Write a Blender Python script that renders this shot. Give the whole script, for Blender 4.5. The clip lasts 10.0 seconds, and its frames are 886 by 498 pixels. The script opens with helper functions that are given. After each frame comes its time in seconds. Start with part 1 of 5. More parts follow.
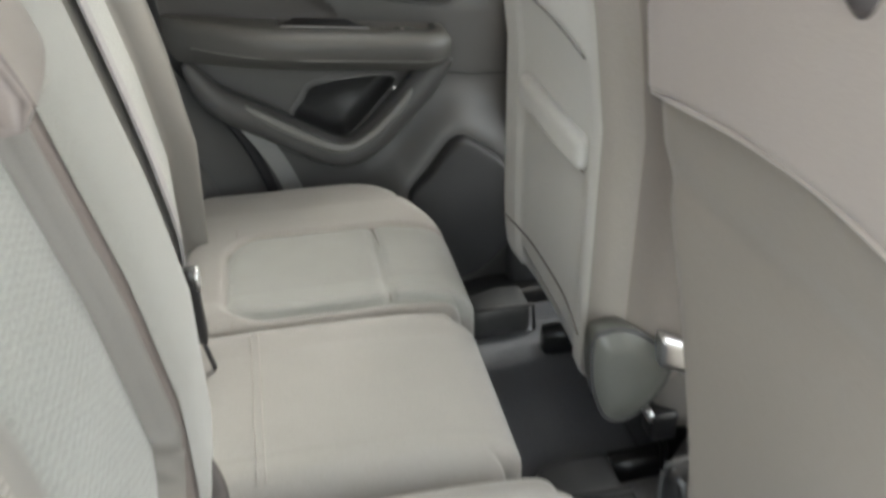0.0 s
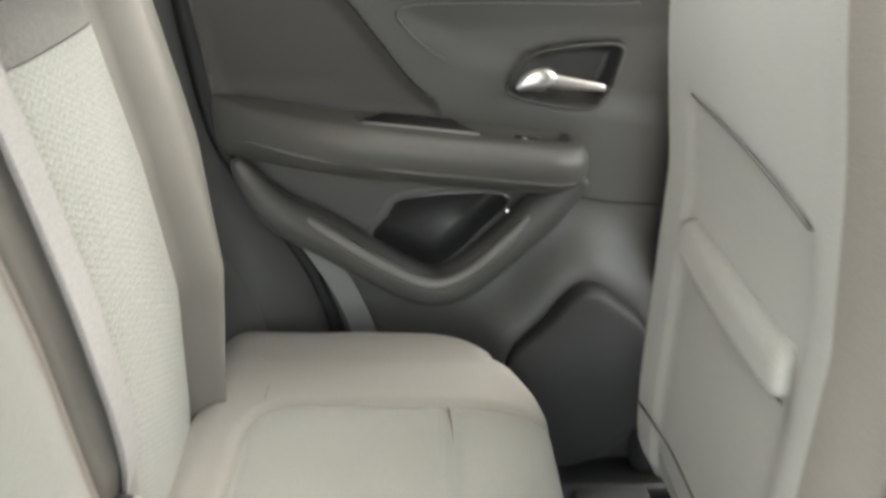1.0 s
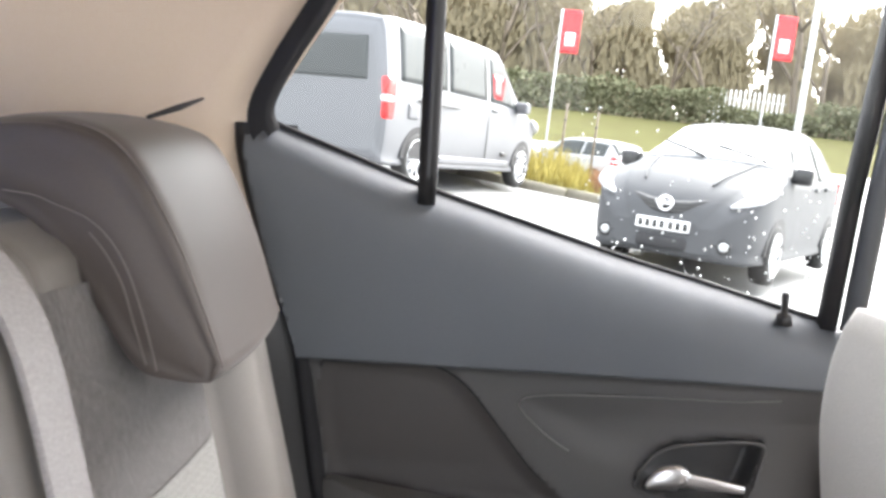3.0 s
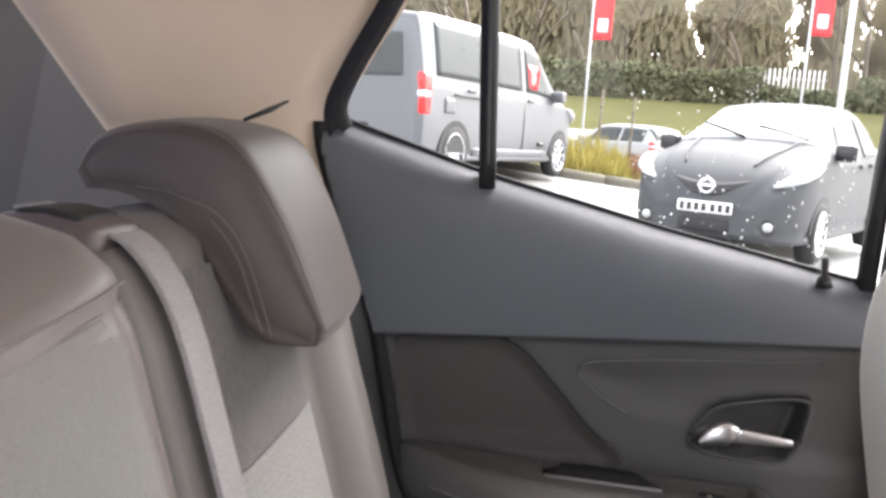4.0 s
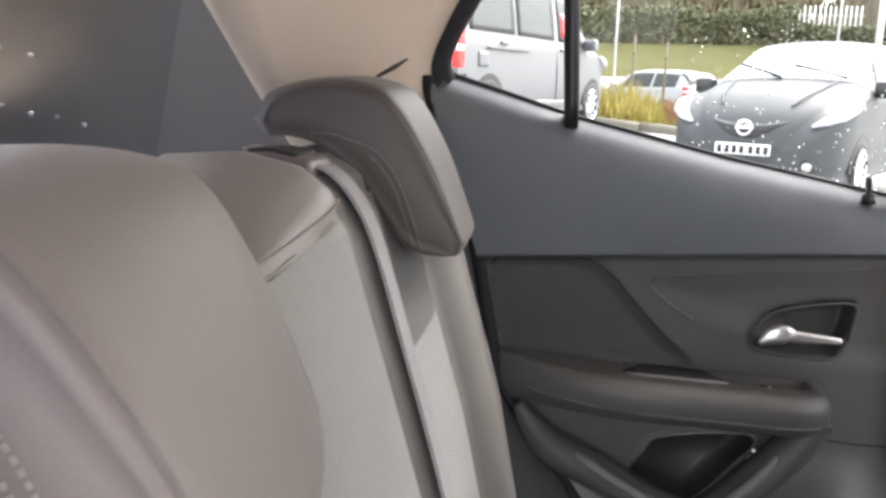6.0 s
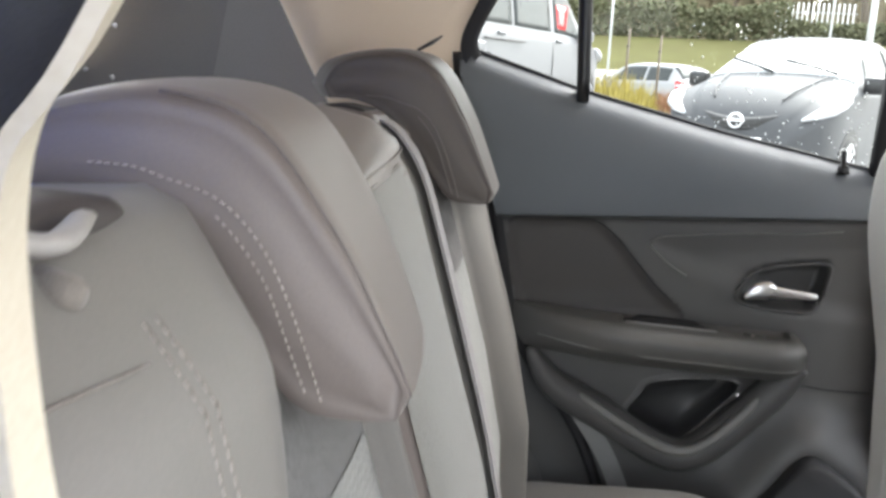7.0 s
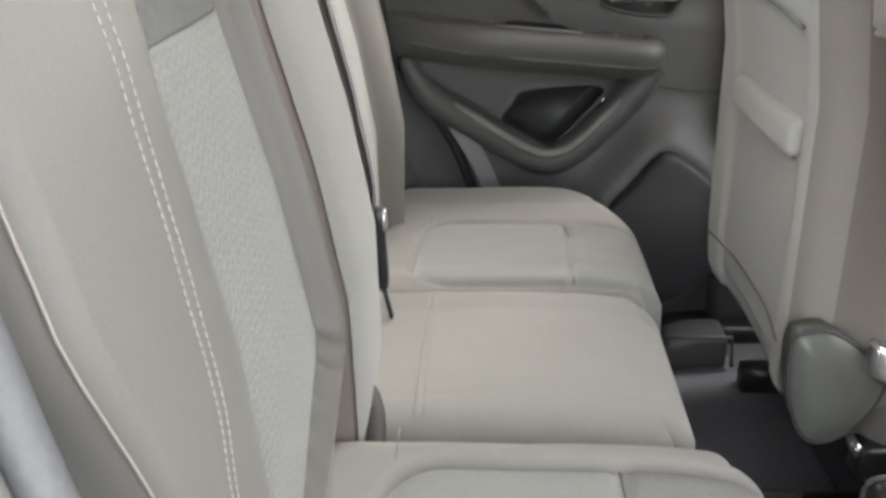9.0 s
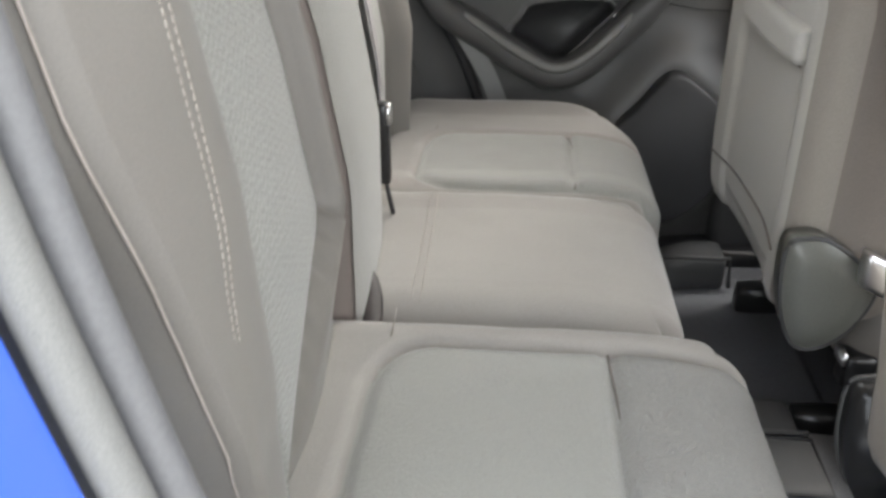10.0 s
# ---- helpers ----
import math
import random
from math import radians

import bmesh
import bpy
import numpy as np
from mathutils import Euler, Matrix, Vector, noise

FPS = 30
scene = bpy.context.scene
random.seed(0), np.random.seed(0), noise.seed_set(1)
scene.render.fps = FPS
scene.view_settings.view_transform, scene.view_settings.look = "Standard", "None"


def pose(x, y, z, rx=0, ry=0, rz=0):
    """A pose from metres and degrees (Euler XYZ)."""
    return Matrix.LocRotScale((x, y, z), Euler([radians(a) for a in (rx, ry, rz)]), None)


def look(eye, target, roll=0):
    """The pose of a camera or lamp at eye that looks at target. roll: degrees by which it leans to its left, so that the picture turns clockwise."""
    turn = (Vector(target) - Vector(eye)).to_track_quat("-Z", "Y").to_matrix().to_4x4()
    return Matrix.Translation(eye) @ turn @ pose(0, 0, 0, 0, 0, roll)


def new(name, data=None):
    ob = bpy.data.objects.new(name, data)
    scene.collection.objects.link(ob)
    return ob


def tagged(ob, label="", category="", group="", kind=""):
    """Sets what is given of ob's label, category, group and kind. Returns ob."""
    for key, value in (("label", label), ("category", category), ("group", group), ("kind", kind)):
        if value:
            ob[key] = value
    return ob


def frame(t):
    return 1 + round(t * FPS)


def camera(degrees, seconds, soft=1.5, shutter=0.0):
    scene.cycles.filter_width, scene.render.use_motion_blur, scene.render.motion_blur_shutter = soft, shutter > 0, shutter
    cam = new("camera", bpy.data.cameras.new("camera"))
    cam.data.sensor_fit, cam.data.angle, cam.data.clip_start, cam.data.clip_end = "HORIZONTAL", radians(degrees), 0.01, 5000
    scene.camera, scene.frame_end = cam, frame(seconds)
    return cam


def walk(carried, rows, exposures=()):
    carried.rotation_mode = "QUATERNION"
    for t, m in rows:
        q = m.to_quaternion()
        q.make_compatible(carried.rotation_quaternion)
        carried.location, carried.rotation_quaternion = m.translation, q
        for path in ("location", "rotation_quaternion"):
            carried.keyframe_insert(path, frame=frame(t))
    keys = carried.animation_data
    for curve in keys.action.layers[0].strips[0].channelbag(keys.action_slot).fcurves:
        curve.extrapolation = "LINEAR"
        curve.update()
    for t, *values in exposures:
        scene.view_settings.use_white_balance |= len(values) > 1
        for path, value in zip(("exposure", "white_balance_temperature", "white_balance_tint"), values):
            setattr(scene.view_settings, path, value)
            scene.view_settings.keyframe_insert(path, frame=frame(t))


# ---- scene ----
# the car stands nose-down by a few degrees; everything of the car is given in the car's own axes
CAR = Matrix.Translation((0.1, 0, 0.95)) @ Matrix.Rotation(radians(-4.5), 4, "Y") @ Matrix.Translation((-0.1, 0, -0.95))
cam = camera(55.8, 10.0, soft=2.9, shutter=0.5)
PATH = [
    (0, (-0.1900, -0.7080, 1.2765), (0.1290, 0.9845, 0.2600), -1.30),
    (0.5, (-0.1675, -0.5201, 1.2312), (0.1030, 1.2324, 0.3062), 1.80),
    (1, (-0.1147, -0.3387, 1.1975), (-0.0721, 1.4754, 0.3567), 1.06),
    (1.5, (-0.1035, -0.2289, 1.1670), (-0.1302, 1.6483, 0.4777), 1.60),
    (2, (-0.0890, -0.1860, 1.2270), (-0.2020, 1.7460, 0.7250), 1.10),
    (2.5, (-0.1260, -0.2056, 1.3168), (-0.2524, 1.7678, 1.0175), 1.94),
    (3, (-0.1237, -0.2605, 1.3206), (-0.3814, 1.7086, 1.0836), 2.13),
    (4.5, (-0.1575, -0.4087, 1.3149), (-0.5454, 1.5330, 1.0337), -1.57),
    (5, (-0.1784, -0.4746, 1.3191), (-0.5744, 1.4602, 1.0030), -3.77),
    (5.5, (-0.1801, -0.4863, 1.3136), (-0.5979, 1.4388, 0.9679), -3.23),
    (7, (-0.2081, -0.6895, 1.2892), (-0.6106, 1.2325, 0.9096), -1.69),
    (7.5, (-0.1948, -0.7369, 1.2504), (-0.5778, 1.1715, 0.7907), -0.71),
    (8, (-0.1772, -0.7542, 1.1932), (-0.5065, 1.1277, 0.6016), -1.37),
    (8.5, (-0.1745, -0.7566, 1.1584), (-0.4087, 1.0944, 0.4380), -2.45),
    (9, (-0.1704, -0.7653, 1.1372), (-0.3302, 1.0565, 0.3275), -2.46),
    (9.5, (-0.1629, -0.7796, 1.1125), (-0.2964, 1.0126, 0.2349), -1.71),
    (10, (-0.1615, -0.7999, 1.0965), (-0.3365, 0.9591, 0.1609), -0.79),
]
EXPOSURES = [(0.0, 3.6, 6600, 4), (1.0, 3.9, 6750, 3), (1.8, 4.3, 6550, 5), (2.1, 4.4, 6450, 6), (2.3, 4.65, 6450, 6), (2.55, 4.4, 6300, 6), (3.0, 3.7, 6400, 13), (4.5, 3.3, 6500, 16), (5.5, 3.35, 6500, 15), (7.0, 3.35, 6350, 9), (8.0, 3.4, 6500, 7), (8.5, 3.43, 6530, 7), (9.5, 3.54, 6600, 8), (10.0, 3.44, 6600, 8)]
walk(cam, [(t, CAR @ look(eye, target, roll)) for t, eye, target, roll in PATH], EXPOSURES)

# ---- world and sun ----
world = bpy.data.worlds.new("overcast_sky")
scene.world = world
world.use_nodes = True
wn, wl = world.node_tree.nodes, world.node_tree.links
sky = wn.new("ShaderNodeTexSky")
sky.sky_type, sky.sun_disc = "NISHITA", False
sky.sun_elevation, sky.sun_rotation = radians(50), radians(40)
sky.dust_density, sky.air_density = 4.0, 1.5
soft = wn.new("ShaderNodeHueSaturation")
soft.inputs["Saturation"].default_value = 0.22
wl.new(sky.outputs[0], soft.inputs["Color"])
wl.new(soft.outputs[0], wn["Background"].inputs["Color"])
wn["Background"].inputs["Strength"].default_value = 0.15

sun_data = bpy.data.lights.new("sun", "SUN")
sun_data.energy, sun_data.angle, sun_data.color = 0.9, radians(45), (1.0, 0.985, 0.96)
sun = new("sun", sun_data)
sun.matrix_world = look((2.57, 3.06, 4.76), (0, 0, 0))

# ---- materials ----
MATS = {}


def mat(name, base, rough=0.6, metal=0.0, grain=0.0, grain_size=400.0, blotch=0.12, blotch_size=6.0, bump=0.0, spec=0.5, tint=None, sheen=0.0, pattern=None, zigzag=None):
    """A surface with two scales of variation and a fine relief."""
    if name in MATS:
        return MATS[name]
    m = bpy.data.materials.new(name)
    m.use_nodes = True
    n, l = m.node_tree.nodes, m.node_tree.links
    b = n["Principled BSDF"]
    b.inputs["Roughness"].default_value, b.inputs["Metallic"].default_value = rough, metal
    b.inputs["Specular IOR Level"].default_value = spec
    if sheen:
        b.inputs["Sheen Weight"].default_value = sheen
    co = n.new("ShaderNodeTexCoord")
    big = n.new("ShaderNodeTexNoise")
    big.inputs["Scale"].default_value, big.inputs["Detail"].default_value = blotch_size, 5
    l.new(co.outputs["Object"], big.inputs["Vector"])
    fine = n.new("ShaderNodeTexNoise")
    fine.inputs["Scale"].default_value, fine.inputs["Detail"].default_value = grain_size, 3
    l.new(co.outputs["Object"], fine.inputs["Vector"])
    ramp = n.new("ShaderNodeMix")
    ramp.data_type = "RGBA"
    dark = [c * (1 - blotch) for c in base] + [1]
    light = [min(1, c * (1 + blotch)) for c in (tint or base)] + [1]
    ramp.inputs["A"].default_value, ramp.inputs["B"].default_value = dark, light
    l.new(big.outputs["Fac"], ramp.inputs["Factor"])
    colour = ramp.outputs["Result"]
    if grain:
        g = n.new("ShaderNodeMix")
        g.data_type, g.blend_type = "RGBA", "OVERLAY"
        g.inputs["Factor"].default_value = grain
        l.new(colour, g.inputs["A"])
        l.new(fine.outputs["Fac"], g.inputs["B"])
        colour = g.outputs["Result"]
    l.new(colour, b.inputs["Base Color"])
    rr = n.new("ShaderNodeMapRange")
    rr.inputs["To Min"].default_value, rr.inputs["To Max"].default_value = max(0, rough - 0.08), min(1, rough + 0.08)
    l.new(big.outputs["Fac"], rr.inputs["Value"])
    l.new(rr.outputs["Result"], b.inputs["Roughness"])
    if bump:
        bp = n.new("ShaderNodeBump")
        bp.inputs["Strength"].default_value, bp.inputs["Distance"].default_value = bump, 0.001
        height = fine.outputs["Fac"]
        if pattern:
            wide = n.new("ShaderNodeVectorMath")
            wide.operation = "MULTIPLY"
            wide.inputs[1].default_value = pattern[:3]
            l.new(co.outputs["Object"], wide.inputs[0])
            wave = n.new("ShaderNodeTexNoise")
            wave.inputs["Scale"].default_value, wave.inputs["Detail"].default_value = 1.0, 1.5
            l.new(wide.outputs[0], wave.inputs["Vector"])
            mx = n.new("ShaderNodeMath")
            mx.operation = "ADD"
            l.new(wave.outputs["Fac"], mx.inputs[0])
            l.new(fine.outputs["Fac"], mx.inputs[1])
            height = mx.outputs[0]
            shade = wave.outputs["Fac"]
            if zigzag:
                # strands of knit that run across in a zigzag
                xyz = n.new("ShaderNodeSeparateXYZ")
                l.new(co.outputs["Object"], xyz.inputs[0])

                def calc(op, a, c):
                    q = n.new("ShaderNodeMath")
                    q.operation = op
                    for i, v in enumerate((a, c)):
                        if isinstance(v, (int, float)):
                            q.inputs[i].default_value = v
                        else:
                            l.new(v, q.inputs[i])
                    return q.outputs[0]
                swing = calc("PINGPONG", calc("MULTIPLY", xyz.outputs["Y"], 1 / zigzag[1]), 0.5)
                across = calc("ADD", calc("MULTIPLY", xyz.outputs["Z"], 1 / zigzag[0]), calc("MULTIPLY", swing, zigzag[2]))
                across = calc("ADD", across, calc("MULTIPLY", shade, 0.5))
                strand = calc("PINGPONG", across, 0.5)
                shade = calc("ADD", calc("MULTIPLY", strand, 0.7), calc("MULTIPLY", shade, 0.65))
                height = calc("ADD", shade, calc("MULTIPLY", fine.outputs["Fac"], 0.6))
            bp.inputs["Distance"].default_value = 0.003
            g2 = n.new("ShaderNodeMix")
            g2.data_type, g2.blend_type = "RGBA", "OVERLAY"
            g2.inputs["Factor"].default_value = pattern[3]
            l.new(colour, g2.inputs["A"])
            l.new(shade, g2.inputs["B"])
            l.new(g2.outputs["Result"], b.inputs["Base Color"])
        l.new(height, bp.inputs["Height"])
        l.new(bp.outputs["Normal"], b.inputs["Normal"])
    MATS[name] = m
    return m


def glass(name, tint=(1, 1, 1), rough=0.0):
    if name in MATS:
        return MATS[name]
    m = bpy.data.materials.new(name)
    m.use_nodes = True
    n, l = m.node_tree.nodes, m.node_tree.links
    n.remove(n["Principled BSDF"])
    tr, gl, mx = n.new("ShaderNodeBsdfTransparent"), n.new("ShaderNodeBsdfGlossy"), n.new("ShaderNodeMixShader")
    fr = n.new("ShaderNodeFresnel")
    fr.inputs["IOR"].default_value = 1.35
    tr.inputs["Color"].default_value, gl.inputs["Roughness"].default_value = (*tint, 1), rough
    l.new(fr.outputs[0], mx.inputs[0])
    l.new(tr.outputs[0], mx.inputs[1])
    l.new(gl.outputs[0], mx.inputs[2])
    l.new(mx.outputs[0], n["Material Output"].inputs["Surface"])
    MATS[name] = m
    return m


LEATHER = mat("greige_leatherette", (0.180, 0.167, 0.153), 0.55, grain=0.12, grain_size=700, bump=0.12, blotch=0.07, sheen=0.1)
# the same leatherette, the far headrest's shade put into its colour
SHADELEATHER = mat("shaded_greige_leatherette", (0.074, 0.061, 0.054), 0.55, grain=0.12, grain_size=700, bump=0.12, blotch=0.07, sheen=0.1)
CLOTH_LIGHT = mat("light_woven_cloth", (0.243, 0.242, 0.224), 0.9, grain=0.3, grain_size=700, bump=0.55, blotch=0.08, sheen=0.3, pattern=(90, 380, 220, 0.24), zigzag=(0.0068, 0.013, 1.1))
CLOTH_DARK = mat("dark_woven_cloth", (0.14, 0.13, 0.126), 0.9, grain=0.4, grain_size=900, bump=0.8, blotch=0.1, sheen=0.3, pattern=(40, 420, 140, 0.5))
# leatherette copy toned to the light on near headrest and centre back
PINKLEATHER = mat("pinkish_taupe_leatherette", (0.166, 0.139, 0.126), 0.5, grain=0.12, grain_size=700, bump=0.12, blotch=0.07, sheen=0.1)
STITCH = mat("cream_thread", (0.50, 0.46, 0.41), 0.8, grain=0.2)
SEAMDARK = mat("seam_shadow_thread", (0.16, 0.14, 0.13), 0.8, grain=0.2)
DOORPLASTIC = mat("charcoal_door_plastic", (0.092, 0.102, 0.114), 0.38, grain=0.3, grain_size=1500, bump=0.35, blotch=0.08)
DOORSOFT = mat("dark_soft_touch_vinyl", (0.082, 0.080, 0.079), 0.46, grain=0.3, grain_size=1200, bump=0.3, blotch=0.1)
INSETVINYL = mat("dark_brown_inset_vinyl", (0.060, 0.055, 0.053), 0.5, grain=0.3, grain_size=1200, bump=0.3, blotch=0.1)
ARMREST = mat("dark_taupe_armrest_vinyl", (0.098, 0.095, 0.090), 0.45, grain=0.3, grain_size=900, bump=0.3, blotch=0.08)
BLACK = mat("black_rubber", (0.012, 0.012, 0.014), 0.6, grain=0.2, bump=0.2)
BLACKGLOSS = mat("black_plastic", (0.015, 0.015, 0.016), 0.3, grain=0.1)
CHROME = mat("satin_chrome", (0.78, 0.78, 0.79), 0.32, metal=1.0, blotch=0.04)
HEADLINER = mat("beige_headliner", (0.74, 0.615, 0.49), 0.95, grain=0.3, grain_size=1500, bump=0.4, blotch=0.03)
CREAM = mat("cream_pillar_plastic", (0.62, 0.56, 0.45), 0.55, grain=0.15, bump=0.15, blotch=0.03)
TRIMGREY = mat("grey_side_trim", (0.055, 0.055, 0.056), 0.55, grain=0.3, grain_size=1200, bump=0.3, blotch=0.06)
SEALGREY = mat("grey_weatherstrip", (0.24, 0.24, 0.25), 0.6, grain=0.2, bump=0.2)
CARPET = mat("black_carpet", (0.115, 0.118, 0.126), 0.95, grain=0.5, grain_size=500, bump=1.0, blotch=0.3)
BELTGREY = mat("grey_seatbelt_webbing", (0.30, 0.285, 0.285), 0.85, grain=0.3, bump=0.4)
BLUE = mat("blue_car_paint", (0.009, 0.060, 0.36), 0.2, grain=0.0, blotch=0.04)
REARDARK = mat("dark_tailgate_trim", (0.105, 0.102, 0.102), 0.45, grain=0.3, bump=0.3, blotch=0.1)
SEATCLOTH = mat("pale_seat_cloth", (0.208, 0.200, 0.184), 0.9, grain=0.3, grain_size=900, bump=0.35, blotch=0.06, sheen=0.3, pattern=(330, 330, 330, 0.06))
LINER = mat("pale_grey_door_metal", (0.22, 0.22, 0.22), 0.4, grain=0.15, bump=0.15)
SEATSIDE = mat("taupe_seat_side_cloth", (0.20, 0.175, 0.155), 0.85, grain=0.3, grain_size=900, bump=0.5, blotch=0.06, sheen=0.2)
GLASSDROP = mat("water_drop", (0.75, 0.78, 0.80), 0.05, blotch=0.02)
SEAMPALE = mat("pale_seam_thread", (0.36, 0.33, 0.30), 0.7, grain=0.2)
# taupe of the near seat's lower panel, darkened for the shade under the overhang
SEATPANEL = mat("shaded_taupe_back_panel", (0.235, 0.205, 0.178), 0.75, grain=0.3, grain_size=800, bump=0.35, blotch=0.08, sheen=0.15)
SEATUPPER = mat("pinkish_beige_leatherette", (0.36, 0.315, 0.285), 0.6, grain=0.2, grain_size=800, bump=0.25, blotch=0.07, sheen=0.15)
# seat cloth with the shade of the rounded near edge in its colour
SEATEDGE = mat("shaded_seat_edge_cloth", (0.30, 0.272, 0.242), 0.8, grain=0.3, grain_size=800, bump=0.3, blotch=0.08, sheen=0.15)
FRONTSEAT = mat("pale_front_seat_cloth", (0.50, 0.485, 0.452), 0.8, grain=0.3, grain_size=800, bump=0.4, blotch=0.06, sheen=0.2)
RECLINER = mat("olive_grey_plastic", (0.115, 0.117, 0.105), 0.35, grain=0.2, bump=0.15)
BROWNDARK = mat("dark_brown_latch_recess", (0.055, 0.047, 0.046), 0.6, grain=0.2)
RECESS = mat("dark_handle_recess", (0.042, 0.042, 0.043), 0.45, grain=0.2)
PIPLIP = mat("satin_pocket_edge", (0.165, 0.161, 0.155), 0.45, grain=0.15)
JAMBSEAL = mat("grey_jamb_weatherstrip", (0.12, 0.12, 0.125), 0.55, grain=0.2, bump=0.2)
SPEAKERCLOTH = mat("dark_speaker_mesh", (0.032, 0.032, 0.034), 0.6, grain=0.5, grain_size=1800, bump=0.5)
JAMBTRIM = mat("grey_jamb_trim", (0.15, 0.15, 0.146), 0.6, grain=0.3, grain_size=1000, bump=0.25, blotch=0.08)
CUSHION = mat("beige_cushion_cloth", (0.272, 0.254, 0.236), 0.85, grain=0.25, grain_size=800, bump=0.3, blotch=0.08, sheen=0.25)
CUSHIONTOP = mat("pale_cushion_insert_cloth", (0.275, 0.272, 0.252), 0.9, grain=0.3, grain_size=900, bump=0.35, blotch=0.06, sheen=0.3, pattern=(330, 330, 330, 0.06))
KNIT = mat("pale_dimpled_knit", (0.275, 0.268, 0.248), 0.9, grain=0.3, grain_size=900, bump=1.0, blotch=0.06, sheen=0.3, pattern=(260, 260, 260, 0.12))
PALELEVER = mat("pale_lever_plastic", (0.36, 0.34, 0.32), 0.5, grain=0.15)
GUIDE = mat("dark_brown_guide_plastic", (0.11, 0.09, 0.088), 0.4, grain=0.2)
GLASS = glass("clear_glass", (0.75, 0.765, 0.74))
TINTED = glass("dark_tinted_glass", (0.13, 0.135, 0.145))


# ---- builders ----
def thing(name, base=(0, 0, 0), m=None, label="", category="", group="", kind=""):
    ob = new(name)
    ob.matrix_world = (CAR if m is None else m) @ Matrix.Translation(base)
    ob["base"] = base
    ob.empty_display_size = 0.05
    return tagged(ob, label, category, group, kind)


def part(name, bm, material, parent, label="", smooth=True):
    me = bpy.data.meshes.new(name)
    bmesh.ops.recalc_face_normals(bm, faces=bm.faces)
    bm.to_mesh(me)
    bm.free()
    if parent is not None:
        root = parent
        while root.parent:
            root = root.parent
        me.transform(Matrix.Translation(-Vector(root["base"])))
    for m in material if isinstance(material, (list, tuple)) else (material,):
        me.materials.append(m)
    if smooth:
        for p in me.polygons:
            p.use_smooth = True
    ob = new(name, me)
    if parent is not None:
        ob.parent = parent
    return tagged(ob, label)


def solo(name, bm, material, base=(0, 0, 0), m=None, label="", category="", group="", kind="", smooth=True):
    """A thing of one mesh."""
    ob = part(name, bm, material, None, "", smooth)
    ob.data.transform(Matrix.Translation(-Vector(base)))
    ob.matrix_world = (CAR if m is None else m) @ Matrix.Translation(base)
    ob["base"] = base
    return tagged(ob, label, category, group, kind)


def rbox(lo, hi, r, seg=(10, 10, 6), fn=None):
    """A box with round edges of radius r, finely divided, then bent by fn."""
    lo, hi = Vector(lo), Vector(hi)
    c, h = (lo + hi) / 2, (hi - lo) / 2
    r = min(r, *h)
    bm = bmesh.new()
    seen = {}

    def vert(i, j, k):
        key = (i, j, k)
        if key not in seen:
            p = Vector([(2 * a / n - 1) for a, n in zip(key, seg)])
            # spread the divisions: more of them near the edges
            q = Vector([h[t] * (math.sin(p[t] * math.pi / 2) * 0.5 + p[t] * 0.5) for t in range(3)])
            inner = Vector([max(-(h[t] - r), min(h[t] - r, q[t])) for t in range(3)])
            d = q - inner
            if d.length > 1e-9:
                big = max(abs(d[t]) for t in range(3))
                d = d.normalized() * big
            p = c + inner + d
            seen[key] = bm.verts.new(fn(p) if fn else p)
        return seen[key]

    nx, ny, nz = seg
    for i in range(nx):
        for j in range(ny):
            for k in (0, nz):
                bm.faces.new([vert(i, j, k), vert(i + 1, j, k), vert(i + 1, j + 1, k), vert(i, j + 1, k)])
    for i in range(nx):
        for k in range(nz):
            for j in (0, ny):
                bm.faces.new([vert(i, j, k), vert(i + 1, j, k), vert(i + 1, j, k + 1), vert(i, j, k + 1)])
    for j in range(ny):
        for k in range(nz):
            for i in (0, nx):
                bm.faces.new([vert(i, j, k), vert(i, j + 1, k), vert(i, j + 1, k + 1), vert(i, j, k + 1)])
    return bm


def tube(points, r, sides=8, closed=False, flat=1.0, up=None, bm=None):
    """A round or flattened bar along points."""
    bm = bm or bmesh.new()
    pts = [Vector(p) for p in points]
    n = len(pts)
    rings = []
    for i, p in enumerate(pts):
        a = pts[(i - 1) % n] if closed or i else p
        b = pts[(i + 1) % n] if closed or i < n - 1 else p
        d = (b - a).normalized()
        u = Vector(up) if up else (Vector((0, 0, 1)) if abs(d.z) < 0.9 else Vector((1, 0, 0)))
        s = d.cross(u).normalized()
        u = s.cross(d)
        rr = r[i] if isinstance(r, (list, tuple)) else r
        rings.append([bm.verts.new(p + s * math.cos(2 * math.pi * k / sides) * rr + u * math.sin(2 * math.pi * k / sides) * rr * flat) for k in range(sides)])
    for i in range(n if closed else n - 1):
        a, b = rings[i], rings[(i + 1) % n]
        for k in range(sides):
            bm.faces.new([a[k], a[(k + 1) % sides], b[(k + 1) % sides], b[k]])
    if not closed:
        bm.faces.new(rings[0])
        bm.faces.new(rings[-1])
    return bm


def smooth_line(points, n=8, closed=False):
    """Catmull-Rom through the points."""
    pts = [Vector(p) for p in points]
    out = []
    m = len(pts)
    for i in range(m if closed else m - 1):
        p0 = pts[(i - 1) % m] if closed or i else pts[0]
        p1, p2 = pts[i], pts[(i + 1) % m]
        p3 = pts[(i + 2) % m] if closed or i + 2 < m else pts[-1]
        for k in range(n):
            t = k / n
            out.append(0.5 * (2 * p1 + (p2 - p0) * t + (2 * p0 - 5 * p1 + 4 * p2 - p3) * t * t + (3 * p1 - p0 - 3 * p2 + p3) * t ** 3))
    if not closed:
        out.append(pts[-1])
    return out


